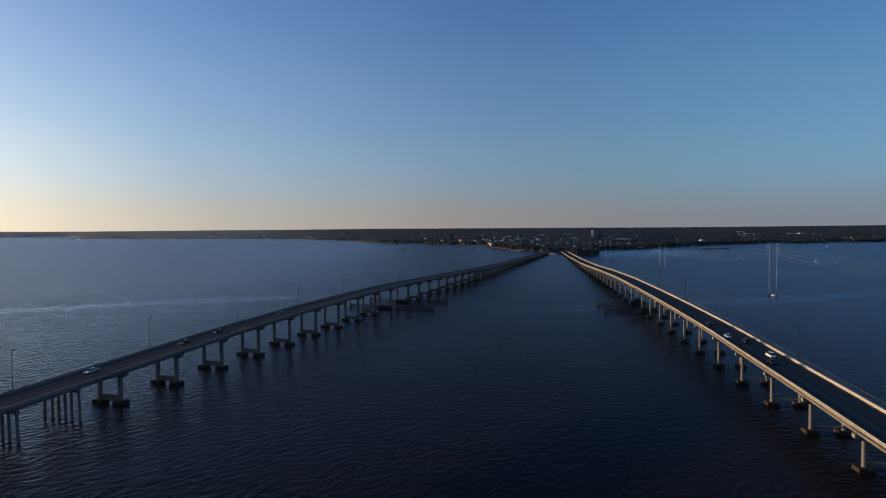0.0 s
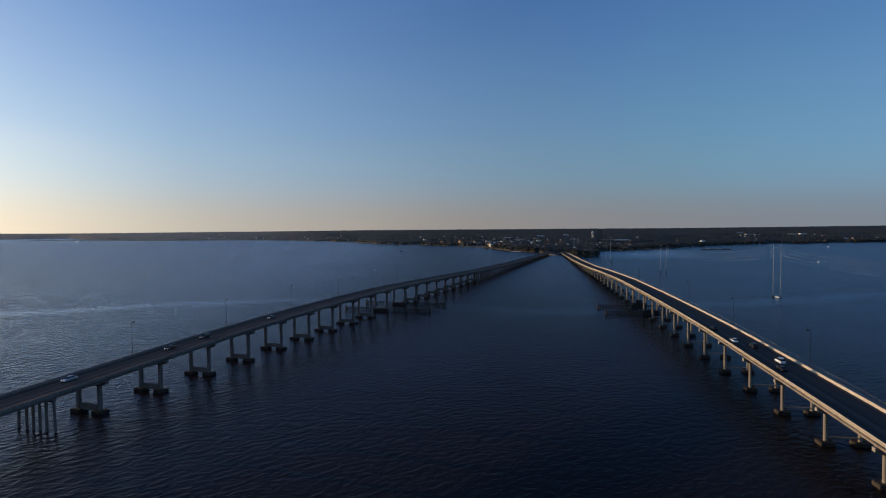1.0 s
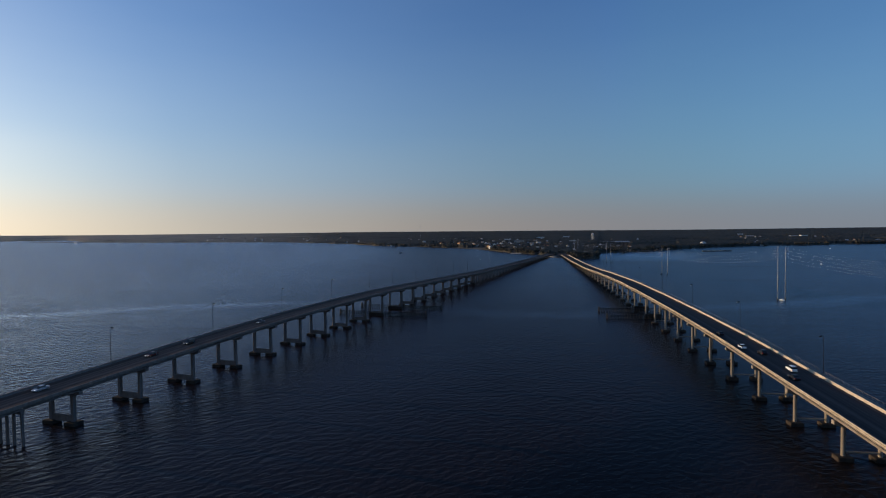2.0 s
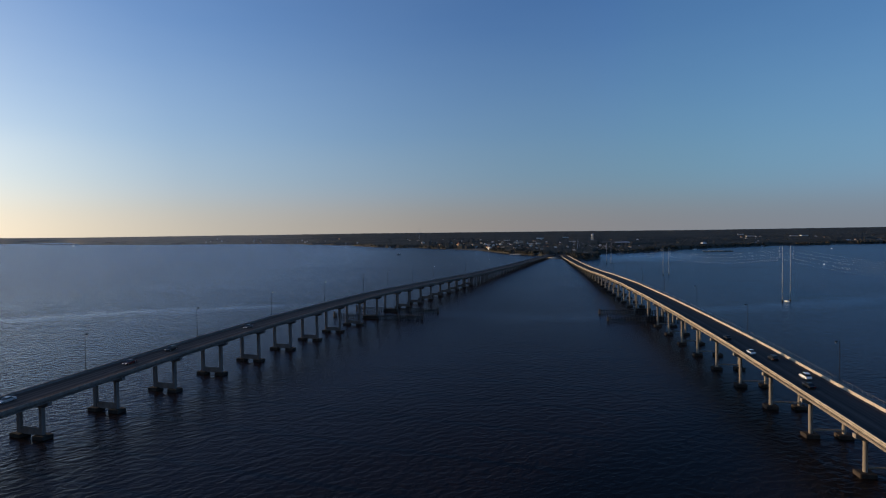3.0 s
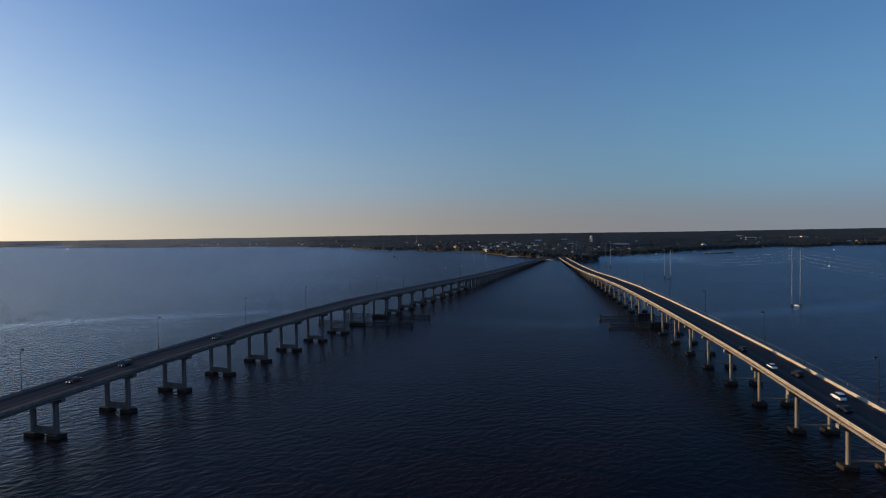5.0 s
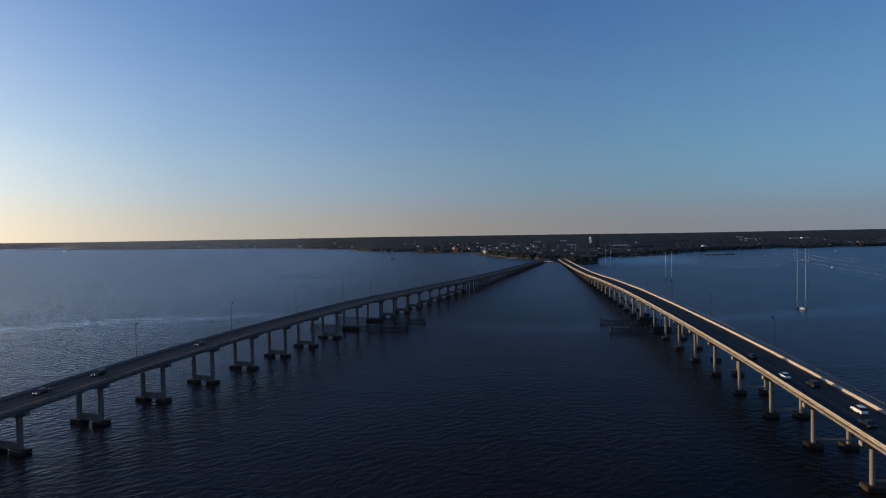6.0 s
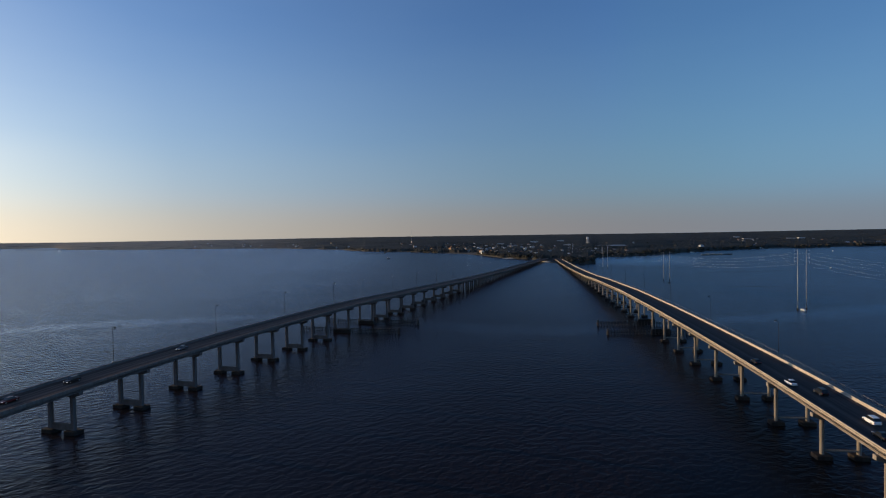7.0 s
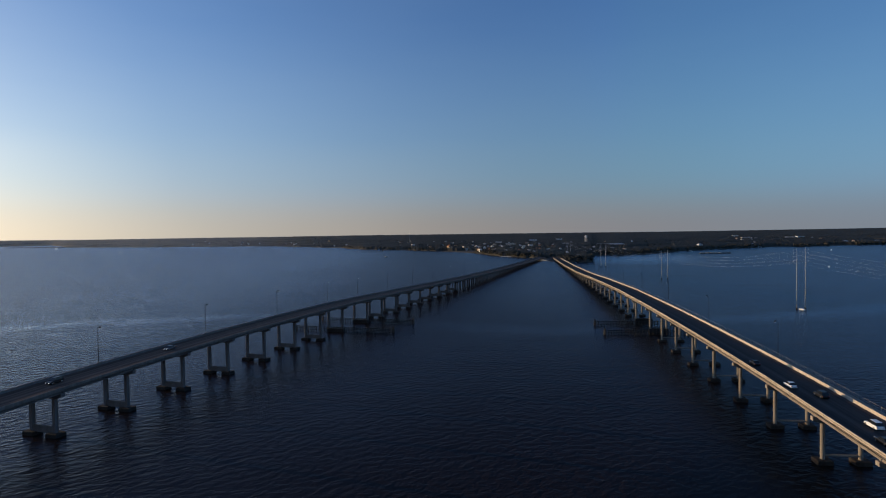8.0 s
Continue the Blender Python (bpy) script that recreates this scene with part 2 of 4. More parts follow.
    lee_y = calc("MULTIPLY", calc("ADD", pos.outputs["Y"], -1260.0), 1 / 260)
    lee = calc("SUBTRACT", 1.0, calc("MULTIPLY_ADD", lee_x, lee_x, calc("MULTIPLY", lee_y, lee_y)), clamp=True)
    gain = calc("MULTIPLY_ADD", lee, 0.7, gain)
    # brighten the reflection in the west, dim it between the bridges
    gain = calc("MULTIPLY", gain, calc("MULTIPLY", wave_sheen, 2.0))
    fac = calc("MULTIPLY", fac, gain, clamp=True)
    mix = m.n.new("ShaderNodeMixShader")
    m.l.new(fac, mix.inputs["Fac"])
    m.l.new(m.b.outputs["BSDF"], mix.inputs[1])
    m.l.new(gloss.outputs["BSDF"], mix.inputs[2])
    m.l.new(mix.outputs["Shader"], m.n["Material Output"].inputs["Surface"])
    return m.m


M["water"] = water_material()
_m = Mat("scrubby_ground", (0.031, 0.029, 0.024), 0.95)
_m.tint(_m.noise(0.01, 5, world=True), (0.55, 0.6, 0.5), (1.5, 1.35, 1.2))
_m.tint(_m.noise(0.12, 4, world=True), (0.6, 0.62, 0.6), (1.3, 1.25, 1.2))
M["ground"] = _m.m
M["sand"] = Mat("beach_sand", (0.45, 0.39, 0.30), 0.95).m
_m = Mat("far_canopy", (0.05, 0.055, 0.03), 0.9)
_m.island_tint([(0.0, (0.040, 0.044, 0.037)), (0.5, (0.046, 0.047, 0.040)), (1.0, (0.055, 0.053, 0.045))])
_m.tint(_m.noise(0.5, 4, world=True), (0.75, 0.75, 0.75), (1.25, 1.25, 1.22))
_m.b.inputs["Specular IOR Level"].default_value = 0.15
M["canopy"] = _m.m


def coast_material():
    """Woodland that gives way westward to salt marsh, ragged between; the westward paling is painted-in haze."""
    m = Mat("hazed_coast", (0.05, 0.05, 0.043), 0.95)
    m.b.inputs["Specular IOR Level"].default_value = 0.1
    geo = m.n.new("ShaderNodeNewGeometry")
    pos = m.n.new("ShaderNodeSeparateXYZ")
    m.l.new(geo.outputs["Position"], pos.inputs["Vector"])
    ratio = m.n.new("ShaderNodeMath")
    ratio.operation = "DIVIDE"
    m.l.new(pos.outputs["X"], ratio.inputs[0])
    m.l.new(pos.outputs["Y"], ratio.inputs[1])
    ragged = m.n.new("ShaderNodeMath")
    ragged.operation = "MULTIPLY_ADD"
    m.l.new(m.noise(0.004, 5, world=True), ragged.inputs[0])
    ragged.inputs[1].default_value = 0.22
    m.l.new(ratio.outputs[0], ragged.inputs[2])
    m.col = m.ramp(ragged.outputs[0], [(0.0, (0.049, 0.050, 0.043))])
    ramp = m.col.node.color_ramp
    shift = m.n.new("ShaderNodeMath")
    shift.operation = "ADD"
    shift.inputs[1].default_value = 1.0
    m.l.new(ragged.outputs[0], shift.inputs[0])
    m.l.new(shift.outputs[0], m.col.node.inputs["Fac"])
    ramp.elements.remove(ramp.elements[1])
    # western stops are paled to put distance haze into the colour
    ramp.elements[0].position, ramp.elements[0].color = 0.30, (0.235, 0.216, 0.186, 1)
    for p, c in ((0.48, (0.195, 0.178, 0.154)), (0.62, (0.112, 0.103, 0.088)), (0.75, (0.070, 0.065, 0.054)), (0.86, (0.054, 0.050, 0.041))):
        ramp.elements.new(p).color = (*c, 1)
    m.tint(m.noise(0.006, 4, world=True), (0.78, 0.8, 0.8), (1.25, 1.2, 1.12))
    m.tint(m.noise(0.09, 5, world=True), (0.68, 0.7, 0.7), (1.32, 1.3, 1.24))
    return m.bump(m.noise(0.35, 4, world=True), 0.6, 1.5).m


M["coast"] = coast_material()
M["bark"] = Mat("bark", (0.10, 0.08, 0.06), 0.9).m


# ---- mesh helpers ----
def box(bm, c, s, rz=0.0):
    m = Matrix.Translation(c) @ Matrix.Rotation(rz, 4, "Z") @ Matrix.Diagonal((s[0], s[1], s[2], 1))
    return bmesh.ops.create_cube(bm, size=1, matrix=m)["verts"]


def cyl(bm, a, b, r0, r1=None, seg=8):
    a, b = Vector(a), Vector(b)
    d = b - a
    m = Matrix.Translation((a + b) / 2) @ d.to_track_quat("Z", "Y").to_matrix().to_4x4()
    return bmesh.ops.create_cone(bm, cap_ends=True, segments=seg, radius1=r0, radius2=r0 if r1 is None else r1, depth=d.length, matrix=m)["verts"]


def prism(bm, outline, y0, y1):
    """Extrude an x-z outline along y."""
    a = [bm.verts.new((x, y0, z)) for x, z in outline]
    b = [bm.verts.new((x, y1, z)) for x, z in outline]
    n = len(outline)
    for i in range(n):
        bm.faces.new((a[i], a[(i + 1) % n], b[(i + 1) % n], b[i]))
    bm.faces.new(a)
    bm.faces.new(b[::-1])


def bevel(bm, w, seg=1):
    bmesh.ops.bevel(bm, geom=bm.edges[:], offset=w, segments=seg, affect="EDGES", clamp_overlap=True)


def mesh_of(name, bm, material, smooth=False):
    bmesh.ops.recalc_face_normals(bm, faces=bm.faces[:])
    me = bpy.data.meshes.new(name)
    bm.to_mesh(me)
    bm.free()
    me.materials.append(material)
    if smooth:
        me.shade_smooth()
    return me


def part(name, data, material, parent, label="", m=None, smooth=False):
    """Link a bmesh (or a finished mesh) as one mesh object under a thing or a part."""
    me = mesh_of(name, data, material, smooth) if isinstance(data, bmesh.types.BMesh) else data
    ob = new(name, me)
    ob.parent = parent
    if m is not None:
        ob.matrix_basis = m
    if label:
        tagged(ob, label)
    return ob


def thing(name, label, category, m, group="", kind=""):
    ob = new(name)
    ob.empty_display_size = 0.5
    ob.matrix_basis = m
    return tagged(ob, label, category, group, kind)


def lerp_table(table, u):
    if u <= table[0][0]:
        (a, za), (b, zb) = table[0], table[1]
    else:
        for (a, za), (b, zb) in zip(table, table[1:]):
            if u <= b:
                break
    return za + (zb - za) * (u - a) / (b - a)


# ---- water and land ----
bm = bmesh.new()
xs = [-7000, -3000, -1200, -400, -150, 0, 150, 400, 1200, 3000, 7000]
ys = [-3000, -800, -200, 0, 150, 300, 500, 900, 1800, 3500, 7000]
grid = [[bm.verts.new((x, y, 0)) for x in xs] for y in ys]
for j in range(len(ys) - 1):
    for i in range(len(xs) - 1):
        bm.faces.new((grid[j][i], grid[j][i + 1], grid[j + 1][i + 1], grid[j + 1][i]))
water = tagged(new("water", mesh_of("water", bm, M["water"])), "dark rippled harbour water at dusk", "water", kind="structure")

# the far shore, as a distance from the middle of the channel for each bearing (degrees from +Y over +X)
SHORE = [(-60, 4700), (-50.5, 4680), (-46.0, 4600), (-44.9, 3760), (-44.5, 3620), (-40, 3210), (-33.5, 2950), (-28.5, 2740), (-25, 2420), (-22.5, 2220),
         (-20.5, 1990), (-17, 1870), (-14, 1725), (-10.3, 1530), (-7.9, 1345), (-5.3, 1255), (-3.6, 1120), (-0.4, 1085), (0.15, 1110), (0.25, 1290),
         (1.2, 1370), (2.3, 1340), (5, 1440), (7, 1540), (9.2, 1650), (11.5, 1750), (13.3, 1815), (17.3, 1910), (21.7, 2070), (26, 2200), (40, 2600), (60, 3200)]


def shore(bearing):
    return lerp_table(SHORE, bearing) * (1 + 0.012 * noise.noise((bearing * 1.3, 3.1, 0)) + 0.005 * noise.noise((bearing * 6, 7.7, 0)))


def land_end(r0):
    return 7200 if r0 < 3000 else 7200 - (r0 - 3000) * 0.5


def rise(bearing, r, r0):
    """How far the land climbs inland, highest to the north-west."""
    f = min(1.0, max(0.0, (r - r0 - 60) / (5000 - r0)))
    return f * lerp_table([(-60, 8), (-50, 11), (-34, 17), (-13, 9), (8, 0), (60, 0)], bearing)


def polar(bearing, r):
    return r * math.sin(radians(bearing)), r * math.cos(radians(bearing))


bm = bmesh.new()
rows = []
for k in range(-240, 241):
    b = k / 4
    r0 = shore(b)
    row = []
    for f, z in ((0.0, -0.6), (0.004, 0.5), (0.012, 1.2), (0.05, 1.8), (0.2, 2.5), (0.5, 7.0), (1.0, 20.0)):
        r = r0 + f * (land_end(r0) - r0)
        x, y = polar(b, r)
        row.append(bm.verts.new((x, y, z + rise(b, r, r0))))
    rows.append(row)
for a, b in zip(rows, rows[1:]):
    for i in range(len(a) - 1):
        bm.faces.new((a[i], a[i + 1], b[i + 1], b[i]))
land = tagged(new("ground", mesh_of("ground", bm, M["ground"])), "low wooded coastal land across the harbour", "ground", kind="structure")


# ---- bridges ----
def bridge_frame(ox, oy, rz):
    return pose(ox, oy, 0, 0, 0, rz)


FRAME_W = bridge_frame(-147.87, 164.16, -3.503)
FRAME_E = bridge_frame(58.80, 182.34, 7.017)

# height of the parapet's top along each bridge
TOP_W = [(-400, 7.0), (-240, 7.0), (-120, 9.2), (-40, 11.6), (12, 13.5), (31, 14.3), (55, 15.2), (85, 16.0), (126, 16.8), (181, 17.1), (230, 17.0), (262, 16.4), (393, 13.2), (494, 10.6), (640, 8.2), (869, 6.0), (1100, 4.5)]
TOP_E = [(-400, 6.8), (-240, 6.8), (-120, 8.4), (-35, 11.0), (4.5, 12.4), (27, 12.98), (42, 13.38), (87, 14.72), (119, 15.1), (162, 15.5), (225, 15.7), (322, 15.2), (450, 12.35), (531, 9.7), (605, 8.0), (740, 6.0), (960, 4.6), (1100, 4.2)]
PARAPET = 0.81
SLAB = 0.22
GIRDER = {"W": 0.85, "E": 1.1}
DROP = {"W": 0.72, "E": 0.45}

MESHES = {}


def span_meshes(key, x0, x1, length, walkway=0.0):
    """Deck slab, girders, parapets of one span, x0..x1 across, from y=0 to y=length; z=0 is the road's surface."""
    k = (key, round(length, 2))
    if k in MESHES:
        return MESHES[k]
    out = {}
    gap = 0.02
    bm = bmesh.new()
    box(bm, ((x0 + x1) / 2, length / 2, -SLAB / 2), (x1 - x0, length - gap, SLAB))
    out["slab"] = mesh_of("deck_slab", bm, M["west_concrete" if key == "W" else "concrete"])
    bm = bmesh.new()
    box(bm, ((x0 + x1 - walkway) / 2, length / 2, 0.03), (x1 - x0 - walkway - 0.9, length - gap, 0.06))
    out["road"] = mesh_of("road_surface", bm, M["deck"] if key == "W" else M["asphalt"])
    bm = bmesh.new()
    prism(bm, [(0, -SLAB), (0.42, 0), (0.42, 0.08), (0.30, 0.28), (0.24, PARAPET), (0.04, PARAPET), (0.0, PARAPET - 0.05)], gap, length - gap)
    out["parapet"] = mesh_of("parapet", bm, M["west_parapet" if key == "W" else "parapet"])
    # dark tube that draws the thin dark line under the deck edge
    bm = bmesh.new()
    cyl(bm, (-0.06, 0.01, -SLAB - 0.06), (-0.06, length - 0.01, -SLAB - 0.06), 0.09, seg=8)
    out["conduit"] = mesh_of("conduit", bm, M["lamp_pole"])
    # added dark tube, stands in for a shadowed recess line of the parapet
    bm = bmesh.new()
    cyl(bm, (-0.035, 0.01, 0), (-0.035, length - 0.01, 0), 0.05, seg=6)
    out["pipe"] = mesh_of("pipe", bm, M["lamp_pole"])
    bm = bmesh.new()
    h = GIRDER[key]
    prism(bm, [(-0.25, 0), (0.25, 0), (0.25, -0.2), (0.1, -0.32), (0.1, -h + 0.42), (0.33, -h + 0.2), (0.33, -h), (-0.33, -h), (-0.33, -h + 0.2), (-0.1, -h + 0.42), (-0.1, -0.32), (-0.25, -0.2)], 0.15, length - 0.15)
    out["girder"] = mesh_of("girder", bm, M["west_concrete" if key == "W" else "concrete"])
    bm = bmesh.new()
    n = max(2, round(length / 2.4))
    for i in range(n + 1):
        y = 0.1 + (length - 0.2) * i / n
        box(bm, (0, y, 0.55), (0.045, 0.045, 1.1))
    for z in (0.55, 1.08):
        cyl(bm, (0, 0.02, z), (0, length - 0.02, z), 0.022, seg=6)
    out["rail"] = mesh_of("handrail", bm, M["rail"])
    MESHES[k] = out
    return out


def bridge_deck(name, label, frame_m, top, bents, key, x0, x1, girders, walkway=0.0):
    deck = thing(name, label, "bridge", frame_m)
    for a, b in zip(bents, bents[1:]):
        za, zb = lerp_table(top, a) - PARAPET - DROP[key], lerp_table(top, b) - PARAPET - DROP[key]
        L = math.hypot(b - a, zb - za)
        ms = span_meshes(key, x0, x1, b - a, walkway)
        m = Matrix.Translation((0, a, za)) @ Matrix.Rotation(math.atan2(zb - za, b - a), 4, "X") @ Matrix.Diagonal((1, L / (b - a), 1, 1))
        slab = part("deck_slab", ms["slab"], None, deck, m=m)
        part("road_surface", ms["road"], None, slab, "dark worn road surface")
        part("parapet", ms["parapet"], None, slab, m=Matrix.Translation((x0, 0, 0)))
        flip = Matrix.Rotation(math.pi, 4, "Z")
        L0 = b - a
        part("parapet", ms["parapet"], None, slab, m=Matrix.Translation((x1 - walkway, L0, 0)) @ flip)
        if walkway:
            part("conduit", ms["conduit"], None, slab, "thin dark strip under the deck edge", m=Matrix.Translation((x0, 0, 0)))
            for z in (0.02, 0.46):
                part("pipe", ms["pipe"], None, slab, "thin dark line standing in for a shadowed recess along the parapet", m=Matrix.Translation((x0, 0, z)))
            part("handrail", ms["rail"], None, slab, "dull steel handrail", m=Matrix.Translation((x1 - 0.12, 0, 0)))
        for i in range(girders):
            x = x0 + 0.75 + (x1 - x0 - 1.5) * i / (girders - 1)
            part("girder", ms["girder"], None, slab, m=Matrix.Translation((x, 0, -SLAB)))
    return deck


def footing_mesh(key, sx, sy, z1):
    if key not in MESHES:
        bm = bmesh.new()
        box(bm, (0, 0, z1 / 2 - 0.6), (sx, sy, z1 + 1.2))
        bevel(bm, 0.12, 2)
        me = mesh_of("footing", bm, M["wet_concrete" if key.startswith("W") else "stained_concrete"])
        MESHES[key] = me
    return MESHES[key]


def column_mesh(key, r, round_=False):
    if key not in MESHES:
        bm = bmesh.new()
        if round_:
            cyl(bm, (0, 0, 0), (0, 0, 1), r, seg=20)
        else:
            c = 0.18 * r
            o = [(-r, -r + c), (-r + c, -r), (r - c, -r), (r, -r + c), (r, r - c), (r - c, r), (-r + c, r), (-r, r - c)]
            a = [bm.verts.new((x, y, 0)) for x, y in o]
            b = [bm.verts.new((x, y, 1)) for x, y in o]
            for i in range(8):
                bm.faces.new((a[i], a[(i + 1) % 8], b[(i + 1) % 8], b[i]))
            bm.faces.new(a[::-1])
            bm.faces.new(b)
        MESHES[key] = mesh_of("column", bm, M["west_concrete" if key.startswith("W") else "concrete"], False)
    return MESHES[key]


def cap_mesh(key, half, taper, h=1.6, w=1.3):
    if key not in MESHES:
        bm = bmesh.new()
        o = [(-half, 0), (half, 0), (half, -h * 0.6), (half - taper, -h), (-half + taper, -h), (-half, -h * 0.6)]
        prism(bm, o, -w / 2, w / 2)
        MESHES[key] = mesh_of("cap_beam", bm, M["west_concrete" if key.startswith("W") else "concrete"])
    return MESHES[key]


def frame_pier(frame_m, u, top, cx, spread, half, group, label, key, foot, foot_top, colr, tie=True, block=False):
    """Two columns on two footings in the water under one cap beam."""
    seat = lerp_table(top, u) - DROP[key] - PARAPET - SLAB - GIRDER[key]
    p = thing("bridge_pier", label, "bridge pier", frame_m @ pose(cx, u, 0), group)
    part("cap_beam", cap_mesh(key + "cap", half, 2.0), None, p, m=Matrix.Translation((0, 0, seat)))
    if block:
        foot_top = 2.0
    for s in (-1, 1):
        if not block:
            part("footing", footing_mesh(key + "foot", *foot, foot_top), None, p, "dark tide-stained concrete footing", m=Matrix.Translation((s * spread / 2, 0, 0)))
        part("column", column_mesh(key + "col", colr, key == "E"), None, p, m=Matrix.Translation((s * spread / 2, 0, foot_top)) @ Matrix.Diagonal((1, 1, seat - 1.6 - foot_top, 1)))
    if block:
        if key + "block" not in MESHES:
            bm = bmesh.new()
            box(bm, (0, 0, 0.45), (spread + 1.5, 2.6, 3.3))
            bevel(bm, 0.12, 2)
            MESHES[key + "block"] = mesh_of("footing", bm, M["wet_concrete"])
        part("footing", MESHES[key + "block"], None, p, "large dark concrete footing block beside the channel")
    elif tie:
        bm_key = key + "tie"
        if bm_key not in MESHES:
            bm = bmesh.new()
            box(bm, (0, 0, 0), (spread - 2 * colr, 0.8, tie))
            bevel(bm, 0.05)
            MESHES[bm_key] = mesh_of("tie_beam", bm, M["west_concrete"] if key == "W" else M["concrete"])
        part("tie_beam", MESHES[bm_key], None, p, m=Matrix.Translation((0, 0, foot_top + (0.9 if key == "E" else tie / 2 - 0.2))))
    return p


def pile_pier(frame_m, u, top, cx, half, group, label, key, piles=6):
    """A trestle bent: square piles, the outer ones raked, under a cap beam."""
    seat = lerp_table(top, u) - DROP[key] - PARAPET - SLAB - GIRDER[key]
    p = thing("bridge_pier", label, "bridge pier", frame_m @ pose(cx, u, 0), group)
    part("cap_beam", cap_mesh(key + "pcap", half, 0.02, 1.0, 1.1), None, p, m=Matrix.Translation((0, 0, seat)))
    for i in range(piles):
        x = -half + 0.8 + (2 * half - 1.6) * i / (piles - 1)
        lean = (0.07 if i == piles - 1 else -0.07 if i == 0 else 0.0)
        h = seat - 1.0 + 2.0
        shear = Matrix.Identity(4)
        shear[0][2] = -lean
        part("pile_column", column_mesh(key + "pile", 0.31), None, p, m=Matrix.Translation((x + lean * (seat - 1.0 + 2.0), 0, -2.0)) @ shear @ Matrix.Diagonal((1, 1, h, 1)))
    return p


# west bridge
W_X0, W_X1 = -12.3, 1.7
W_C = -6.0
W_SOUTH = [-19.2 - 19.0 * k for k in range(12, -1, -1)]
W_MAIN = [-1.6 + 25.33 * k for k in range(10)] + [259.5] + [282.4 + 24.9 * k for k in range(8)]
W_NORTH = [W_MAIN[-1] + 17.5 * (k + 1) for k in range(35)]
bridge_deck("road_bridge", "long low concrete road bridge in evening shade", FRAME_W, TOP_W, W_SOUTH + W_MAIN + W_NORTH, "W", W_X0, W_X1, 6)
for u in W_MAIN:
    frame_pier(FRAME_W, u, TOP_W, W_C, 8.6, 7.4, "frame piers of the west bridge", "two-column concrete pier on dark footings in the water", "W", (4.0, 3.4), 1.1, 0.58, 1.9, 220 < u < 265)
for u in W_SOUTH + W_NORTH:
    pile_pier(FRAME_W, u, TOP_W, W_C, 7.2, "pile piers of the west bridge", "trestle pier of six slender concrete piles", "W")

# east bridge
E_X0, E_X1, E_WALK = -2.0, 13.0, 2.4
E_C = 4.3
E_MAIN = [-25.9 * k for k in (3, 2, 1)] + [25.9 * k for k in range(10)] + [270.0 + 25.0 * k for k in range(11)]
E_SOUTH = [E_MAIN[0] - 19 * k for k in range(9, 0, -1)]
E_NORTH = [E_MAIN[-1] + 18.0 * (k + 1) for k in range(27)]
bridge_deck("road_bridge", "long concrete road bridge with sunlit parapets and a railed walkway", FRAME_E, TOP_E, E_SOUTH + E_MAIN + E_NORTH, "E", E_X0, E_X1, 6, E_WALK)
for u in E_MAIN:
    frame_pier(FRAME_E, u, TOP_E, E_C, 8.4, 6.6, "frame piers of the east bridge", "sunlit two-column concrete pier on footings in the water", "E", (3.6, 3.4), 1.0, 0.52, 0.3, 225 < u < 275)
for u in E_SOUTH + E_NORTH:
    pile_pier(FRAME_E, u, TOP_E, E_C + 0.4, 6.4, "pile piers of the east bridge", "trestle pier of slender concrete piles", "E", 5)

# ---- street lamps ----
LAMP = {}


def street_lamp(m, group):
    if not LAMP:
        bm = bmesh.new()
        cyl(bm, (0, 0, 0), (0, 0, 11.6), 0.11, 0.065, 10)
        LAMP["pole"] = mesh_of("pole", bm, M["lamp_pole"], True)
        bm = bmesh.new()
        box(bm, (0, 0, 0.2), (0.5, 0.5, 0.4))
        LAMP["base"] = mesh_of("base", bm, M["concrete"])
        bm = bmesh.new()
        pts = [(0, 0, 11.5), (0.15, 0, 11.85), (0.45, 0, 11.95), (0.75, 0, 11.8)]
        for a, b in zip(pts, pts[1:]):
            cyl(bm, a, b, 0.055, 0.05, 8)
        LAMP["arm"] = mesh_of("arm", bm, M["lamp_pole"])
        bm = bmesh.new()
        box(bm, (0.95, 0, 11.6), (0.7, 0.5, 0.42))
        bevel(bm, 0.08, 2)
        LAMP["head"] = mesh_of("lamp_head", bm, M["lamp_pole"])
        bm = bmesh.new()
        box(bm, (0.95, 0, 11.37), (0.5, 0.34, 0.08))
        LAMP["lens"] = mesh_of("lens", bm, M["lens"])
    p = thing("street_lamp", "dark tall street lamp with a short arm, on the bridge edge", "street lamp", m, group)
    part("base", LAMP["base"], None, p)
    part("pole", LAMP["pole"], None, p)
    part("arm", LAMP["arm"], None, p)
    head = part("lamp_head", LAMP["head"], None, p)
    part("lens", LAMP["lens"], None, head, "unlit lamp glass")


for u in [-132.6, -81, -29.5, 22, 73.7, 125.6, 177.4, 229, 268.6, 318, 369.5] + [421 + 51.6 * k for k in range(12)]:
    z = lerp_table(TOP_W, u) - DROP["W"]
    street_lamp(FRAME_W @ pose(W_X0 + 0.14, u, z - 0.02), "street lamps of the west bridge")
for k in range(-2, 13):
    u = 37 + 69.5 * k
    z = lerp_table(TOP_E, u) - DROP["E"] - PARAPET
    street_lamp(FRAME_E @ pose(E_X1 - 0.35, u, z - 0.01, 0, 0, 180), "street lamps of the east bridge")


# ---- timber fenders of the channel ----
FEND = {}


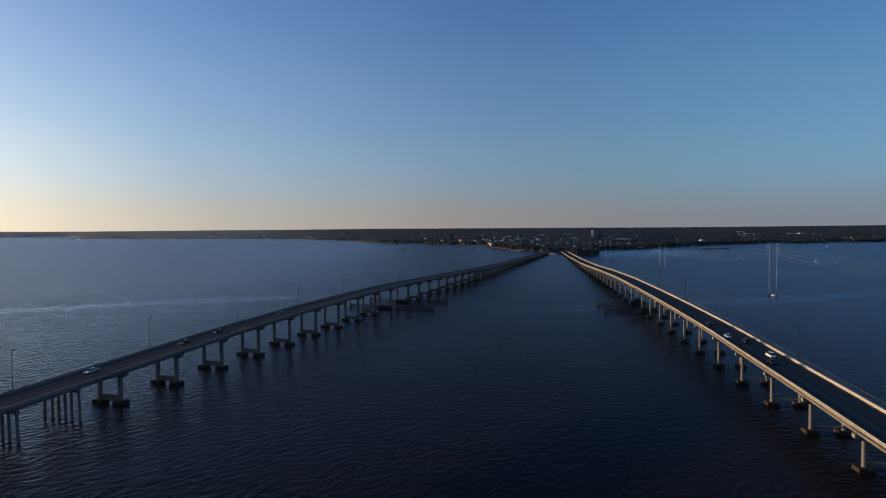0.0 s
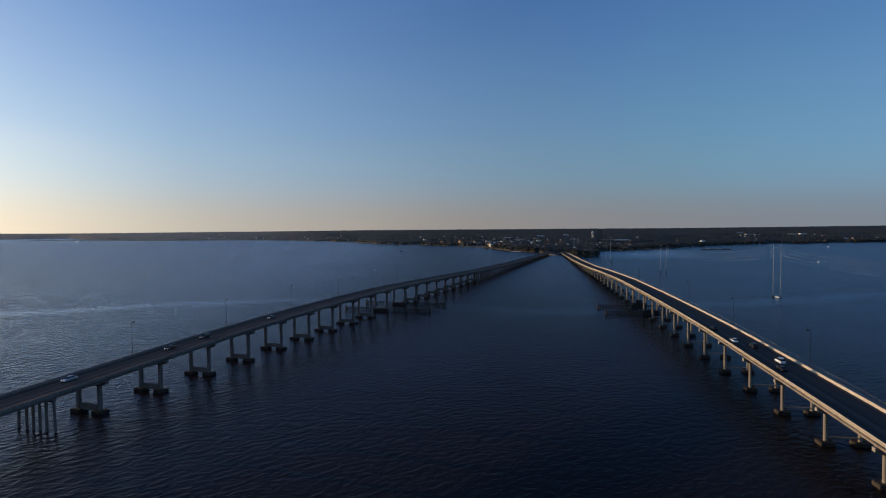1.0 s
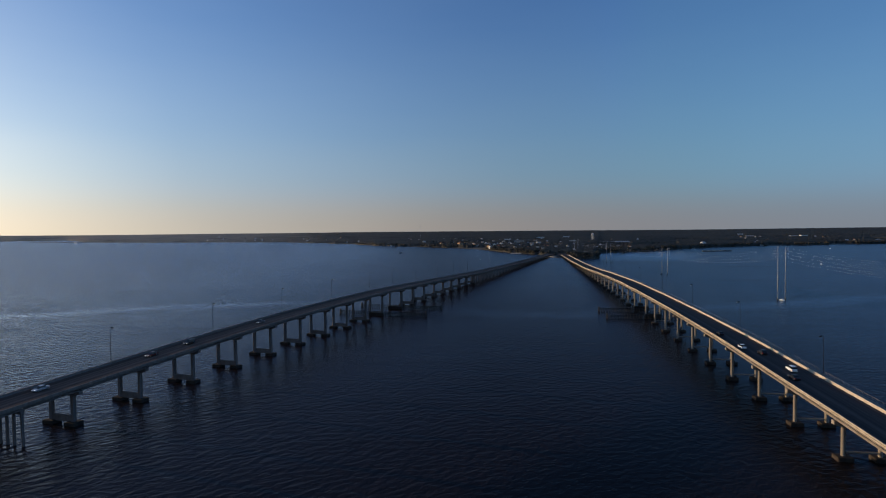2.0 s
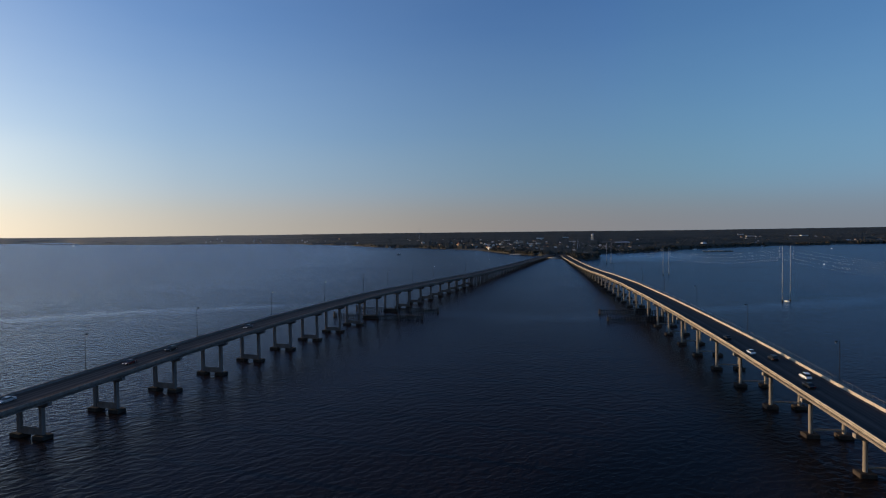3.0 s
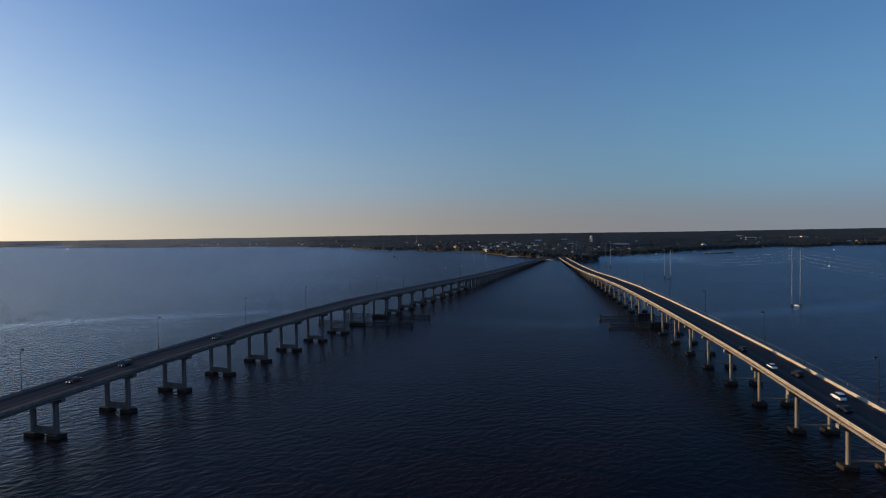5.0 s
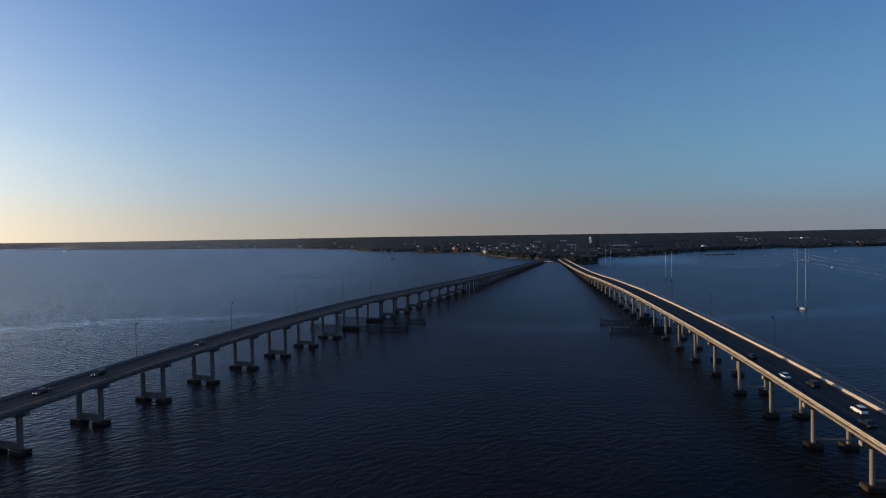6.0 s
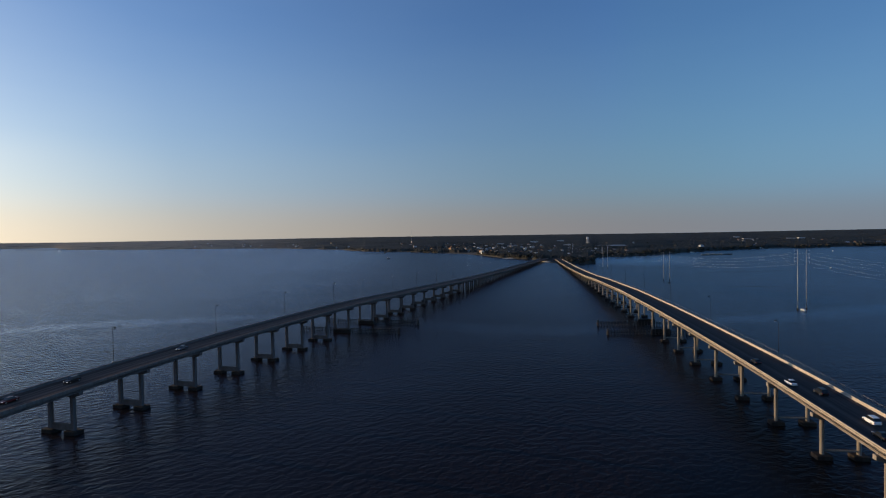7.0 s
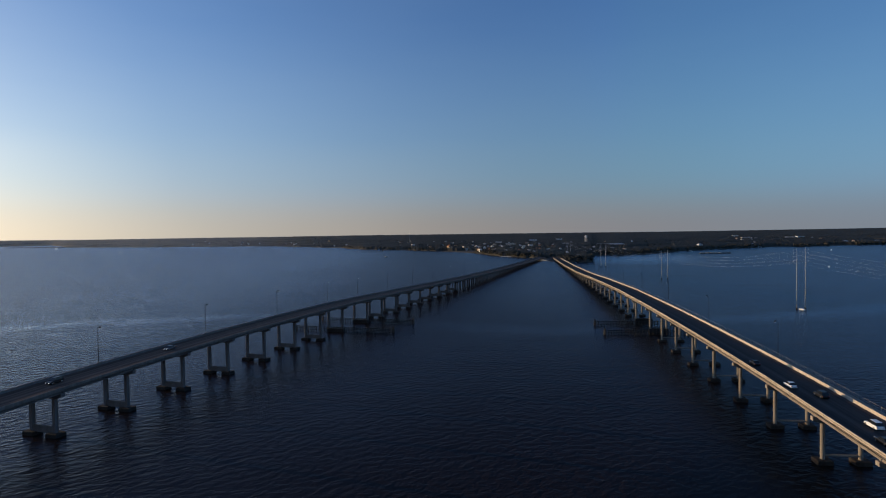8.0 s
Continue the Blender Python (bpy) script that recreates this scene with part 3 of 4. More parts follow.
def fender(frame_m, u, x0, x1, cx, label):
    """A row of timber piles with two wales, leaving a gap for the pier."""
    if not FEND:
        for i in range(3):
            bm = bmesh.new()
            cyl(bm, (0, 0, -1.5), (0, 0, 2.6 + 0.14 * i), 0.26, 0.22, 9)
            FEND[i] = mesh_of("pile", bm, M["timber"])
    p = thing("fender", label, "timber fender", frame_m @ pose(0, u, 0), "channel fenders")
    rng = random.Random(int(u * 10) + int(x1))
    x = x0
    while x <= x1:
        lean = rng.uniform(-1.5, 1.5)
        part("timber_post", FEND[rng.randrange(3)], None, p, m=pose(x, rng.uniform(-0.08, 0.08), rng.uniform(-0.25, 0.1), lean, rng.uniform(-1.5, 1.5), rng.uniform(0, 360)))
        x += 1.75
    for z in (0.45, 1.3, 2.15):
        n = max(1, round((x1 - x0) / 9))
        for i in range(n):
            a, b = x0 + (x1 - x0) * i / n, x0 + (x1 - x0) * (i + 1) / n
            bm = bmesh.new()
            box(bm, ((a + b) / 2, -0.34, z), (b - a - 0.05, 0.2, 0.32))
            part("wale", bm, M["wet_timber"], p)
    for x in (x0, x1):
        bm = bmesh.new()
        for k in range(5):
            a = k * 2 * math.pi / 5
            cyl(bm, (x + 0.75 * math.cos(a), 0.5 + 0.75 * math.sin(a), -1.5), (x + 0.3 * math.cos(a), 0.5 + 0.3 * math.sin(a), 3.4), 0.24, 0.2, 8)
        part("dolphin", bm, M["timber"], p, "cluster of lashed end piles")
    return p


fender(FRAME_W, 229.4, -34, 27.5, W_C, "dark timber fender row beside the shipping channel")
fender(FRAME_W, 262.8, -34, 27.0, W_C, "dark timber fender row beside the shipping channel")
fender(FRAME_E, 226.0, -24.5, 36, E_C, "dark timber fender row beside the shipping channel")
fender(FRAME_E, 257.5, -25.5, 36, E_C, "dark timber fender row beside the shipping channel")


# ---- power line ----
def pylon(x, y, rz, h, spread):
    p = thing("power_pylon", "pair of tall pale concrete power poles standing in the water", "power pylon", pose(x, y, 0, 0, 0, rz), "power pylons")
    for s in (-1, 1):
        bm = bmesh.new()
        cyl(bm, (s * spread / 2, 0, 0.8), (s * spread / 2, 0, h), 0.25, 0.13, 14)
        pole = part("pole", bm, M["pole"], p, smooth=True)
        bm = bmesh.new()
        cyl(bm, (s * spread / 2, 0, -1.5), (s * spread / 2, 0, 1.0), 0.62, 0.6, 14)
        part("footing", bm, M["wet_concrete"], p, "dark round footing at the waterline")
        for k in range(4):
            z = h - 1.0 - 2.5 * k
            bm = bmesh.new()
            cyl(bm, (s * (spread / 2 - 0.2), 0, z), (s * (spread / 2 + 2.2), 0, z + 0.35), 0.12, 0.08, 6)
            part("crossarm", bm, M["steel"], p)
            bm = bmesh.new()
            for i in range(5):
                cyl(bm, (s * (spread / 2 + 2.1), 0, z + 0.2 - 0.22 * i), (s * (spread / 2 + 2.1), 0, z + 0.08 - 0.22 * i), 0.16, 0.1, 8)
            part("insulator", bm, M["lens"], p)
    return p


PYLONS = [(193, 275, 41, 5.6), (135.8, 522, 41, 5.6), (77.7, 769, 31, 6.4), (17.7, 993, 31, 6.8), (-44.3, 1361, 30, 7.0)]
for i, (x, y, h, w) in enumerate(PYLONS):
    pylon(x, y, 10, h, w)
for (xa, ya, ha, wa), (xb, yb, hb, wb) in zip(PYLONS, PYLONS[1:]):
    for s in (-1, 1):
        for k in range(4):
            rz = radians(10)
            pa = Vector((xa + s * (wa / 2 + 2.1) * math.cos(rz), ya + s * (wa / 2 + 2.1) * math.sin(rz), ha - 2.0 - 2.5 * k))
            pb = Vector((xb + s * (wb / 2 + 2.1) * math.cos(rz), yb + s * (wb / 2 + 2.1) * math.sin(rz), hb - 2.0 - 2.5 * k))
            cu = bpy.data.curves.new("power_cable", "CURVE")
            cu.dimensions, cu.bevel_depth, cu.bevel_resolution = "3D", 0.012, 0
            sp = cu.splines.new("POLY")
            n = 28
            sp.points.add(n)
            for i in range(n + 1):
                f = i / n
                q = pa.lerp(pb, f)
                q.z -= 5.2 * 4 * f * (1 - f)
                sp.points[i].co = (*q, 1)
            cu.materials.append(M["cable"])
            tagged(new("power_cable", cu), "thin sagging power cable strung between tall poles", "cable", "power cables")


# ---- cars ----
def paint(name, c, metal=0.0):
    m = Mat(name, c, 0.36, metal)
    m.b.inputs["Specular IOR Level"].default_value = 0.35
    return m.m


CARPAINT = {"white": paint("white_paint", (0.78, 0.78, 0.76)), "grey": paint("grey_paint", (0.10, 0.10, 0.11), 0.3), "silver": paint("silver_paint", (0.42, 0.43, 0.44), 0.4), "black": paint("black_paint", (0.012, 0.012, 0.014)), "dark_red": paint("dark_red_paint", (0.09, 0.012, 0.012))}
M["glass"] = Mat("tinted_glass", (0.01, 0.012, 0.014), 0.15).m
M["tyre"] = Mat("rubber", (0.02, 0.02, 0.02), 0.85).m
M["rim"] = Mat("alloy", (0.5, 0.5, 0.52), 0.35, 0.9).m
M["headlight"] = Mat("headlight_glass", (0.75, 0.77, 0.8), 0.1).m
M["headlight"].node_tree.nodes["Principled BSDF"].inputs["Emission Color"].default_value = (1.0, 0.93, 0.8, 1)
M["headlight"].node_tree.nodes["Principled BSDF"].inputs["Emission Strength"].default_value = 0.9
M["taillight"] = Mat("taillight_glass", (0.25, 0.01, 0.01), 0.15).m


def loft(bm, sections):
    """Rings of equal count joined in turn, closed at both ends."""
    rings = [[bm.verts.new(p) for p in ring] for ring in sections]
    n = len(rings[0])
    for a, b in zip(rings, rings[1:]):
        for i in range(n):
            bm.faces.new((a[i], a[(i + 1) % n], b[(i + 1) % n], b[i]))
    bm.faces.new(rings[0][::-1])
    bm.faces.new(rings[-1])


def car(m, colour, suv, label, lit):
    """A car that points along +y."""
    L, W = (4.75, 1.9) if suv else (4.7, 1.82)
    belt = 1.02 if suv else 0.9
    roof = 1.72 if suv else 1.44
    p = thing("car", label, "car", m)
    w = W / 2
    bm = bmesh.new()
    prof = [(-L / 2, 0.45, 0.8), (-L / 2 + 0.12, 0.3, belt - 0.03), (-L / 2 + 0.7, 0.24, belt), (-0.6, 0.22, belt), (0.7, 0.22, belt), (L / 2 - 1.1, 0.24, belt - 0.1), (L / 2 - 0.3, 0.28, belt - 0.24), (L / 2, 0.4, 0.62)]
    secs = []
    for y, lo, hi in prof:
        e = 0.86 if abs(y) > L / 2 - 0.2 else 1.0
        secs.append([(-w * e * 0.95, y, lo), (w * e * 0.95, y, lo), (w * e, y, lo + 0.2), (w * e * 0.97, y, hi - 0.08), (w * e * 0.88, y, hi), (-w * e * 0.88, y, hi), (-w * e * 0.97, y, hi - 0.08), (-w * e, y, lo + 0.2)])
    loft(bm, secs)
    body = part("body", bm, CARPAINT[colour], p, smooth=False)
    back = -L / 2 + (0.25 if suv else 0.75)
    bm = bmesh.new()
    secs = []
    for y, z, k in ((back, belt - 0.02, 0.84), (back + (0.35 if suv else 0.7), roof - 0.06, 0.70), (0.35, roof - 0.05, 0.70), (1.15, belt - 0.05, 0.84)):
        secs.append([(-w * 0.84, y, belt - 0.06), (w * 0.84, y, belt - 0.06), (w * k, y, max(z, belt)), (-w * k, y, max(z, belt))])
    loft(bm, secs)
    part("window_band", bm, M["glass"], p, "dark tinted windows")
    bm = bmesh.new()
    ya, yb = back + (0.3 if suv else 0.66), 0.38
    box(bm, (0, (ya + yb) / 2, roof - 0.03), (W * 0.70, yb - ya, 0.07))
    bevel(bm, 0.03)
    part("roof", bm, CARPAINT[colour], p)
    for x in (-w + 0.1, w - 0.1):
        for y in (-L / 2 + 0.9, L / 2 - 0.88):
            bm = bmesh.new()
            cyl(bm, (x - 0.11, y, 0.33), (x + 0.11, y, 0.33), 0.33, seg=18)
            wheel = part("wheel", bm, M["tyre"], p)
            bm = bmesh.new()
            o = 0.115 if x > 0 else -0.115
            cyl(bm, (x + o - 0.012, y, 0.33), (x + o + 0.012, y, 0.33), 0.21, seg=14)
            part("rim", bm, M["rim"], wheel, "alloy rim")
    for x in (-w * 0.66, w * 0.66):
        bm = bmesh.new()
        box(bm, (x, L / 2 - 0.08, 0.62), (0.3, 0.2, 0.12))
        bevel(bm, 0.03)
        part("headlight", bm, M["headlight"] if lit else M["lens"], body)
        bm = bmesh.new()
        box(bm, (x * 1.08, -L / 2 + 0.05, 0.76), (0.3, 0.14, 0.16))
        bevel(bm, 0.03)
        part("taillight", bm, M["taillight"], body)
    return p


def road_z(top, u, key):
    return lerp_table(top, u) - DROP[key] - PARAPET + 0.06


def car_on(frame_m, top, key, x, u, south, *rest):
    pitch = math.degrees(math.atan2(lerp_table(top, u + 3) - lerp_table(top, u - 3), 6))
    m = frame_m @ pose(x, u, road_z(top, u, key)) @ pose(0, 0, 0, pitch, 0, 0)
    if south:
        m = m @ pose(0, 0, 0, 0, 0, 180)
    car(m, *rest)


car_on(FRAME_W, TOP_W, "W", -7.6, -7.0, True, "silver", False, "silver saloon car with headlights on, crossing the bridge", True)
car_on(FRAME_W, TOP_W, "W", -6.6, 34.2, True, "dark_red", False, "dark red saloon car with headlights on, crossing the bridge", True)
car_on(FRAME_W, TOP_W, "W", -6.8, 53.5, True, "black", True, "black sport utility car crossing the bridge", True)
car_on(FRAME_W, TOP_W, "W", -6.0, 98.5, True, "grey", False, "grey saloon car with headlights on, crossing the bridge", True)
car_on(FRAME_E, TOP_E, "E", 1.2, 95.0, False, "black", False, "black saloon car driving along the bridge", False)
car_on(FRAME_E, TOP_E, "E", 1.2, 71.0, False, "white", False, "white saloon car driving along the bridge", False)
car_on(FRAME_E, TOP_E, "E", 4.9, 62.5, False, "black", True, "black sport utility car driving along the bridge", False)
car_on(FRAME_E, TOP_E, "E", 5.3, 40.8, False, "white", True, "white sport utility car driving along the bridge", False)
car_on(FRAME_E, TOP_E, "E", 2.0, 31.2, False, "black", False, "dark saloon car driving along the bridge", False)


# ---- boats ----
M["hull"] = Mat("white_gelcoat", (0.78, 0.77, 0.74), 0.3).m
M["hull_dark"] = Mat("dark_hull", (0.05, 0.055, 0.06), 0.4).m


def boat(x, y, rz, L, label, hull="hull"):
    p = thing("motorboat", label, "boat", pose(x, y, 0, 0, 0, rz))
    bm = bmesh.new()
    secs = []
    for f, wd, lo, hi in ((-0.5, 0.15, -0.1, 0.11), (-0.2, 0.17, -0.1, 0.11), (0.15, 0.16, -0.1, 0.12), (0.38, 0.09, -0.08, 0.14), (0.5, 0.005, 0.06, 0.16)):
        secs.append([(-wd * L * 0.6, f * L, lo * L * 0.6), (wd * L * 0.6, f * L, lo * L * 0.6), (wd * L, f * L, hi * L), (-wd * L, f * L, hi * L)])
    loft(bm, secs)
    part("hull", bm, M[hull], p)
    bm = bmesh.new()
    box(bm, (0, -0.03 * L, 0.17 * L), (0.2 * L, 0.3 * L, 0.14 * L))
    bevel(bm, 0.02 * L)
    part("cabin", bm, M["hull"], p)
    bm = bmesh.new()
    box(bm, (0, -0.03 * L, 0.19 * L), (0.207 * L, 0.26 * L, 0.05 * L))
    part("window", bm, M["glass"], p)
    return p


boat(135.2, 518.5, 25, 4.8, "small white motorboat moored between two power poles")
boat(305, 968, -22, 6.4, "white motorboat lying in open water")
boat(512, 1561, -26, 7, "white cruiser lying off the far shore")
boat(-1505, 1752, 80, 9, "dark work boat lying in open water", "hull_dark")
boat(-437, 1333, 100, 9, "dark open boat lying off the far shore", "hull_dark")
boat(420, 1775, 80, 13, "white cruiser moored along the far shore")
boat(300, 1690, 20, 10, "white cruiser moored along the far shore")
boat(222, 1549, 70, 9, "white cabin boat moored off the far shore")
boat(-640, 1845, 60, 12, "white cruiser moored along the far shore")
boat(-2378, 2337, 90, 16, "white vessel moored by the low spit")


# ---- far town ----
M["wall_a"] = concrete("cream_stucco", (0.50, 0.46, 0.41), (0.85, 0.83, 0.8))
M["wall_b"] = concrete("white_stucco", (0.70, 0.70, 0.69), (0.85, 0.84, 0.82))
M["wall_c"] = concrete("tan_stucco", (0.62, 0.42, 0.25), (0.8, 0.78, 0.74))
M["roof_a"] = concrete("grey_shingle", (0.20, 0.19, 0.18))
M["roof_b"] = concrete("pale_metal_roof", (0.48, 0.48, 0.48), (0.85, 0.84, 0.82))
M["roof_c"] = concrete("terracotta_roof", (0.30, 0.15, 0.09))


def house(m, w, d, h, rise, wall, roof, label, group):
    p = thing("house", label, "house", m, group)
    bm = bmesh.new()
    box(bm, (0, 0, h / 2 - 0.6), (w, d, h + 1.2))
    wall_ob = part("wall", bm, M[wall], p)
    bm = bmesh.new()
    e = 0.5
    if rise > 0.6:
        a = [bm.verts.new(v) for v in ((-w / 2 - e, -d / 2 - e, h), (w / 2 + e, -d / 2 - e, h), (w / 2 + e, d / 2 + e, h), (-w / 2 - e, d / 2 + e, h))]
        r = [bm.verts.new((-w / 2 + min(w, d) * 0.32, 0, h + rise)), bm.verts.new((w / 2 - min(w, d) * 0.32, 0, h + rise))]
        for f in ((a[0], a[1], r[1], r[0]), (a[2], a[3], r[0], r[1]), (a[1], a[2], r[1]), (a[3], a[0], r[0]), (a[3], a[2], a[1], a[0])):
            bm.faces.new(f)
    else:
        box(bm, (0, 0, h + 0.25), (w + 0.4, d + 0.4, 0.5))
    part("roof", bm, M[roof], p)
    storeys = max(1, round(h / 3.2))
    n = max(2, int(w / 4))
    for k in range(storeys):
        for i in range(n):
            bm = bmesh.new()
            x = -w / 2 + w * (i + 0.5) / n
            box(bm, (x, -d / 2 - 0.02, 1.6 + k * 3.1), (1.5, 0.08, 1.3))
            part("window", bm, M["glass"], p)
    bm = bmesh.new()
    box(bm, (w * 0.18, -d / 2 - 0.03, 1.05), (1.0, 0.1, 2.1))
    part("door", bm, M["hull"], p)
    return p


def ground_z(r, r0):
    f = (r - r0) / (land_end(r0) - r0)
    return lerp_table([(0, -0.6), (0.004, 0.5), (0.012, 1.2), (0.05, 1.8), (0.2, 2.5), (0.5, 7.0), (1.0, 20.0)], max(0, f))


def at_polar(b, r, rz=0.0):
    x, y = polar(b, r)
    return pose(x, y, ground_z(r, shore(b)) + rise(b, r, shore(b)), 0, 0, rz)


HOUSES = []


def put_house(b, r, w, d, h, rise, wall, roof, label, rz=0.0):
    HOUSES.append((b, r, max(w, d)))
    house(at_polar(b, r, rz), w, d, h, rise, wall, roof, label, "buildings of the far town")


put_house(-12.6, 1795, 13, 11, 9.5, 4.5, "wall_c", "roof_c", "tan waterfront house glowing in the low sun", -48)
put_house(-6.0, 1850, 18, 10, 6, 0, "wall_b", "roof_b", "white flat-roofed building among the trees", 10)
put_house(-5.3, 1836, 11, 10, 9, 0, "wall_b", "roof_b", "white tall building among the trees", 25)
put_house(-5.15, 2560, 30, 14, 9, 0, "wall_b", "roof_b", "long white commercial building inland", 0)
put_house(-2.8, 2680, 26, 14, 9, 0, "wall_b", "roof_b", "long white commercial building inland", 5)
put_house(-2.2, 2050, 22, 12, 7, 0, "wall_a", "roof_b", "low white-roofed building by the bridge road", 0)
put_house(0.9, 2010, 48, 12, 5, 0, "wall_a", "roof_b", "long low white-roofed marina building", 0)
put_house(2.2, 1940, 44, 16, 6, 2.4, "wall_b", "roof_b", "long low white-roofed marina building", 4)
put_house(8.9, 1790, 11, 9, 8, 3.0, "wall_b", "roof_b", "tall white waterfront house", 30)
put_house(15.7, 2870, 30, 16, 7, 0, "wall_b", "roof_b", "pale building on the far shore", 0)
put_house(16.4, 2860, 26, 16, 9, 0, "wall_b", "roof_b", "white building on the far shore", 15)
put_house(11.8, 3230, 24, 12, 9, 0, "wall_b", "roof_b", "pale building on the far shore", 0)
put_house(12.5, 2810, 30, 16, 8, 0, "wall_a", "roof_b", "pale building on the far shore", 10)
put_house(19.3, 2230, 12, 9, 4.2, 2.4, "wall_b", "roof_b", "white waterfront house on the far shore", 15)
put_house(21.3, 2290, 14, 9, 4.2, 2.4, "wall_b", "roof_b", "white waterfront house on the far shore", -10)
put_house(-16.0, 2080, 9, 8, 10, 0, "wall_b", "roof_b", "white tower-like house among the trees", 30)
put_house(-10.0, 1848, 20, 11, 5, 2.0, "wall_b", "roof_b", "white waterfront building on the far shore", 5)
put_house(-8.2, 2300, 24, 12, 8, 0, "wall_b", "roof_b", "pale commercial building on the far shore", 10)
put_house(-7.1, 2050, 30, 16, 7, 0, "wall_a", "roof_b", "pale commercial building on the far shore", 0)
rng = random.Random(11)
kinds = [("wall_b", "roof_b", "white house with a pale flat roof"), ("wall_b", "roof_b", "small white house with a pale roof"), ("wall_a", "roof_a", "cream house with a grey roof"), ("wall_b", "roof_a", "white house with a grey roof"), ("wall_b", "roof_b", "white house with a metal roof"), ("wall_c", "roof_c", "tan house with a tiled roof"), ("wall_a", "roof_c", "cream house with a tiled roof")]
for i in range(128):
    for _ in range(20):
        b = rng.gauss(-7.0, 3.2) if i < 88 else rng.uniform(-36, -12) if i < 110 else rng.gauss(rng.choice((3.5, 12.5, 18)), 1.3)
        r0 = shore(b)
        r = r0 + rng.choice((130, 250, 420, 640, 900)) + rng.gauss(0, 22)
        if abs(b + 3.3) < 1.2 and r < 1500:
            continue
        if all(abs(math.radians(b - b2) * r) > 26 or abs(r - r2) > 40 for b2, r2, _w in HOUSES):
            break
    wall, roof, lab = rng.choice(kinds)
    put_house(b, r, rng.uniform(4.5, 8.5), rng.uniform(4.5, 8), rng.choice((3.8, 5.4, 7.2)), rng.choice((0, 2.0, 2.6)), wall, roof, lab + " among far shore trees", rng.uniform(-70, -10))

# water tower
tower = thing("water_tower", "white elevated water tank on splayed steel legs", "water tower", at_polar(-0.41, 2243))
for k in range(6):
    a = k * math.pi / 3 + 0.2
    bm = bmesh.new()
    cyl(bm, (5.6 * math.cos(a), 5.6 * math.sin(a), -0.5), (4.2 * math.cos(a), 4.2 * math.sin(a), 21.5), 0.42, 0.36, 10)
    part("leg", bm, M["roof_b"], tower)
for z, r in ((7.0, 5.15), (14.0, 4.7)):
    for k in range(6):
        a, c = k * math.pi / 3 + 0.2, (k + 1) * math.pi / 3 + 0.2
        bm = bmesh.new()
        cyl(bm, (r * math.cos(a), r * math.sin(a), z), (r * math.cos(c), r * math.sin(c), z), 0.16, seg=6)
        part("brace", bm, M["roof_b"], tower)
bm = bmesh.new()
cyl(bm, (0, 0, -0.5), (0, 0, 19.5), 1.0, 1.0, 14)
part("riser", bm, M["roof_b"], tower, smooth=True)
bm = bmesh.new()
secs = []
for r, z in ((0.9, 18.6), (2.8, 19.4), (4.2, 21), (4.5, 23.5), (4.3, 26), (3.0, 27.8), (0.4, 28.6)):
    secs.append([(r * math.cos(a * math.pi / 12), r * math.sin(a * math.pi / 12), z) for a in range(24)])
loft(bm, secs)
part("tank", bm, M["wall_b"], tower, smooth=True)

# radio mast
mast = thing("radio_mast", "thin tall lattice radio mast far inland", "radio mast", at_polar(-16.4, 2500))
for k in range(3):
    a = k * 2.0944
    bm = bmesh.new()
    cyl(bm, (0.7 * math.cos(a), 0.7 * math.sin(a), 0), (0.25 * math.cos(a), 0.25 * math.sin(a), 64), 0.09, 0.06, 5)
    part("leg", bm, M["steel"], mast)
bm = bmesh.new()
for k in range(32):
    z = 2 * k
    r = 0.7 - 0.45 * z / 64
    for j in range(3):
        a, c = j * 2.0944, (j + 1) * 2.0944
        cyl(bm, (r * math.cos(a), r * math.sin(a), z), (r * math.cos(c), r * math.sin(c), z + 2), 0.04, seg=4)
part("bracing", bm, M["steel"], mast)


# approach roads
def approach(name, frame_m, u0, u1, x0, x1, z0, z1, label):
    bm = bmesh.new()
    n = 12
    rows = []
    for i in range(n + 1):
        u = u0 + (u1 - u0) * i / n
        z = z0 + (z1 - z0) * i / n
        rows.append([bm.verts.new((x0 - 14, u, -0.8)), bm.verts.new((x0, u, z)), bm.verts.new((x1, u, z)), bm.verts.new((x1 + 14, u, -0.8))])
    for a, b in zip(rows, rows[1:]):
        for i in range(3):
            bm.faces.new((a[i], a[i + 1], b[i + 1], b[i]))
    bm.faces.new(rows[0])
    bm.faces.new(rows[-1][::-1])
    ob = new(name, mesh_of(name, bm, M["asphalt"]))
    ob.matrix_basis = frame_m
    tagged(ob, label, "road", kind="structure")


uw, ue = W_NORTH[-1], E_NORTH[-1]
approach("road", FRAME_W, uw, uw + 700, W_X0, W_X1, lerp_table(TOP_W, uw) - DROP["W"] - PARAPET, 3.6, "approach road on a low embankment")
approach("road", FRAME_E, ue, ue + 700, E_X0, E_X1, lerp_table(TOP_E, ue) - DROP["E"] - PARAPET, 3.6, "approach road on a low embankment")


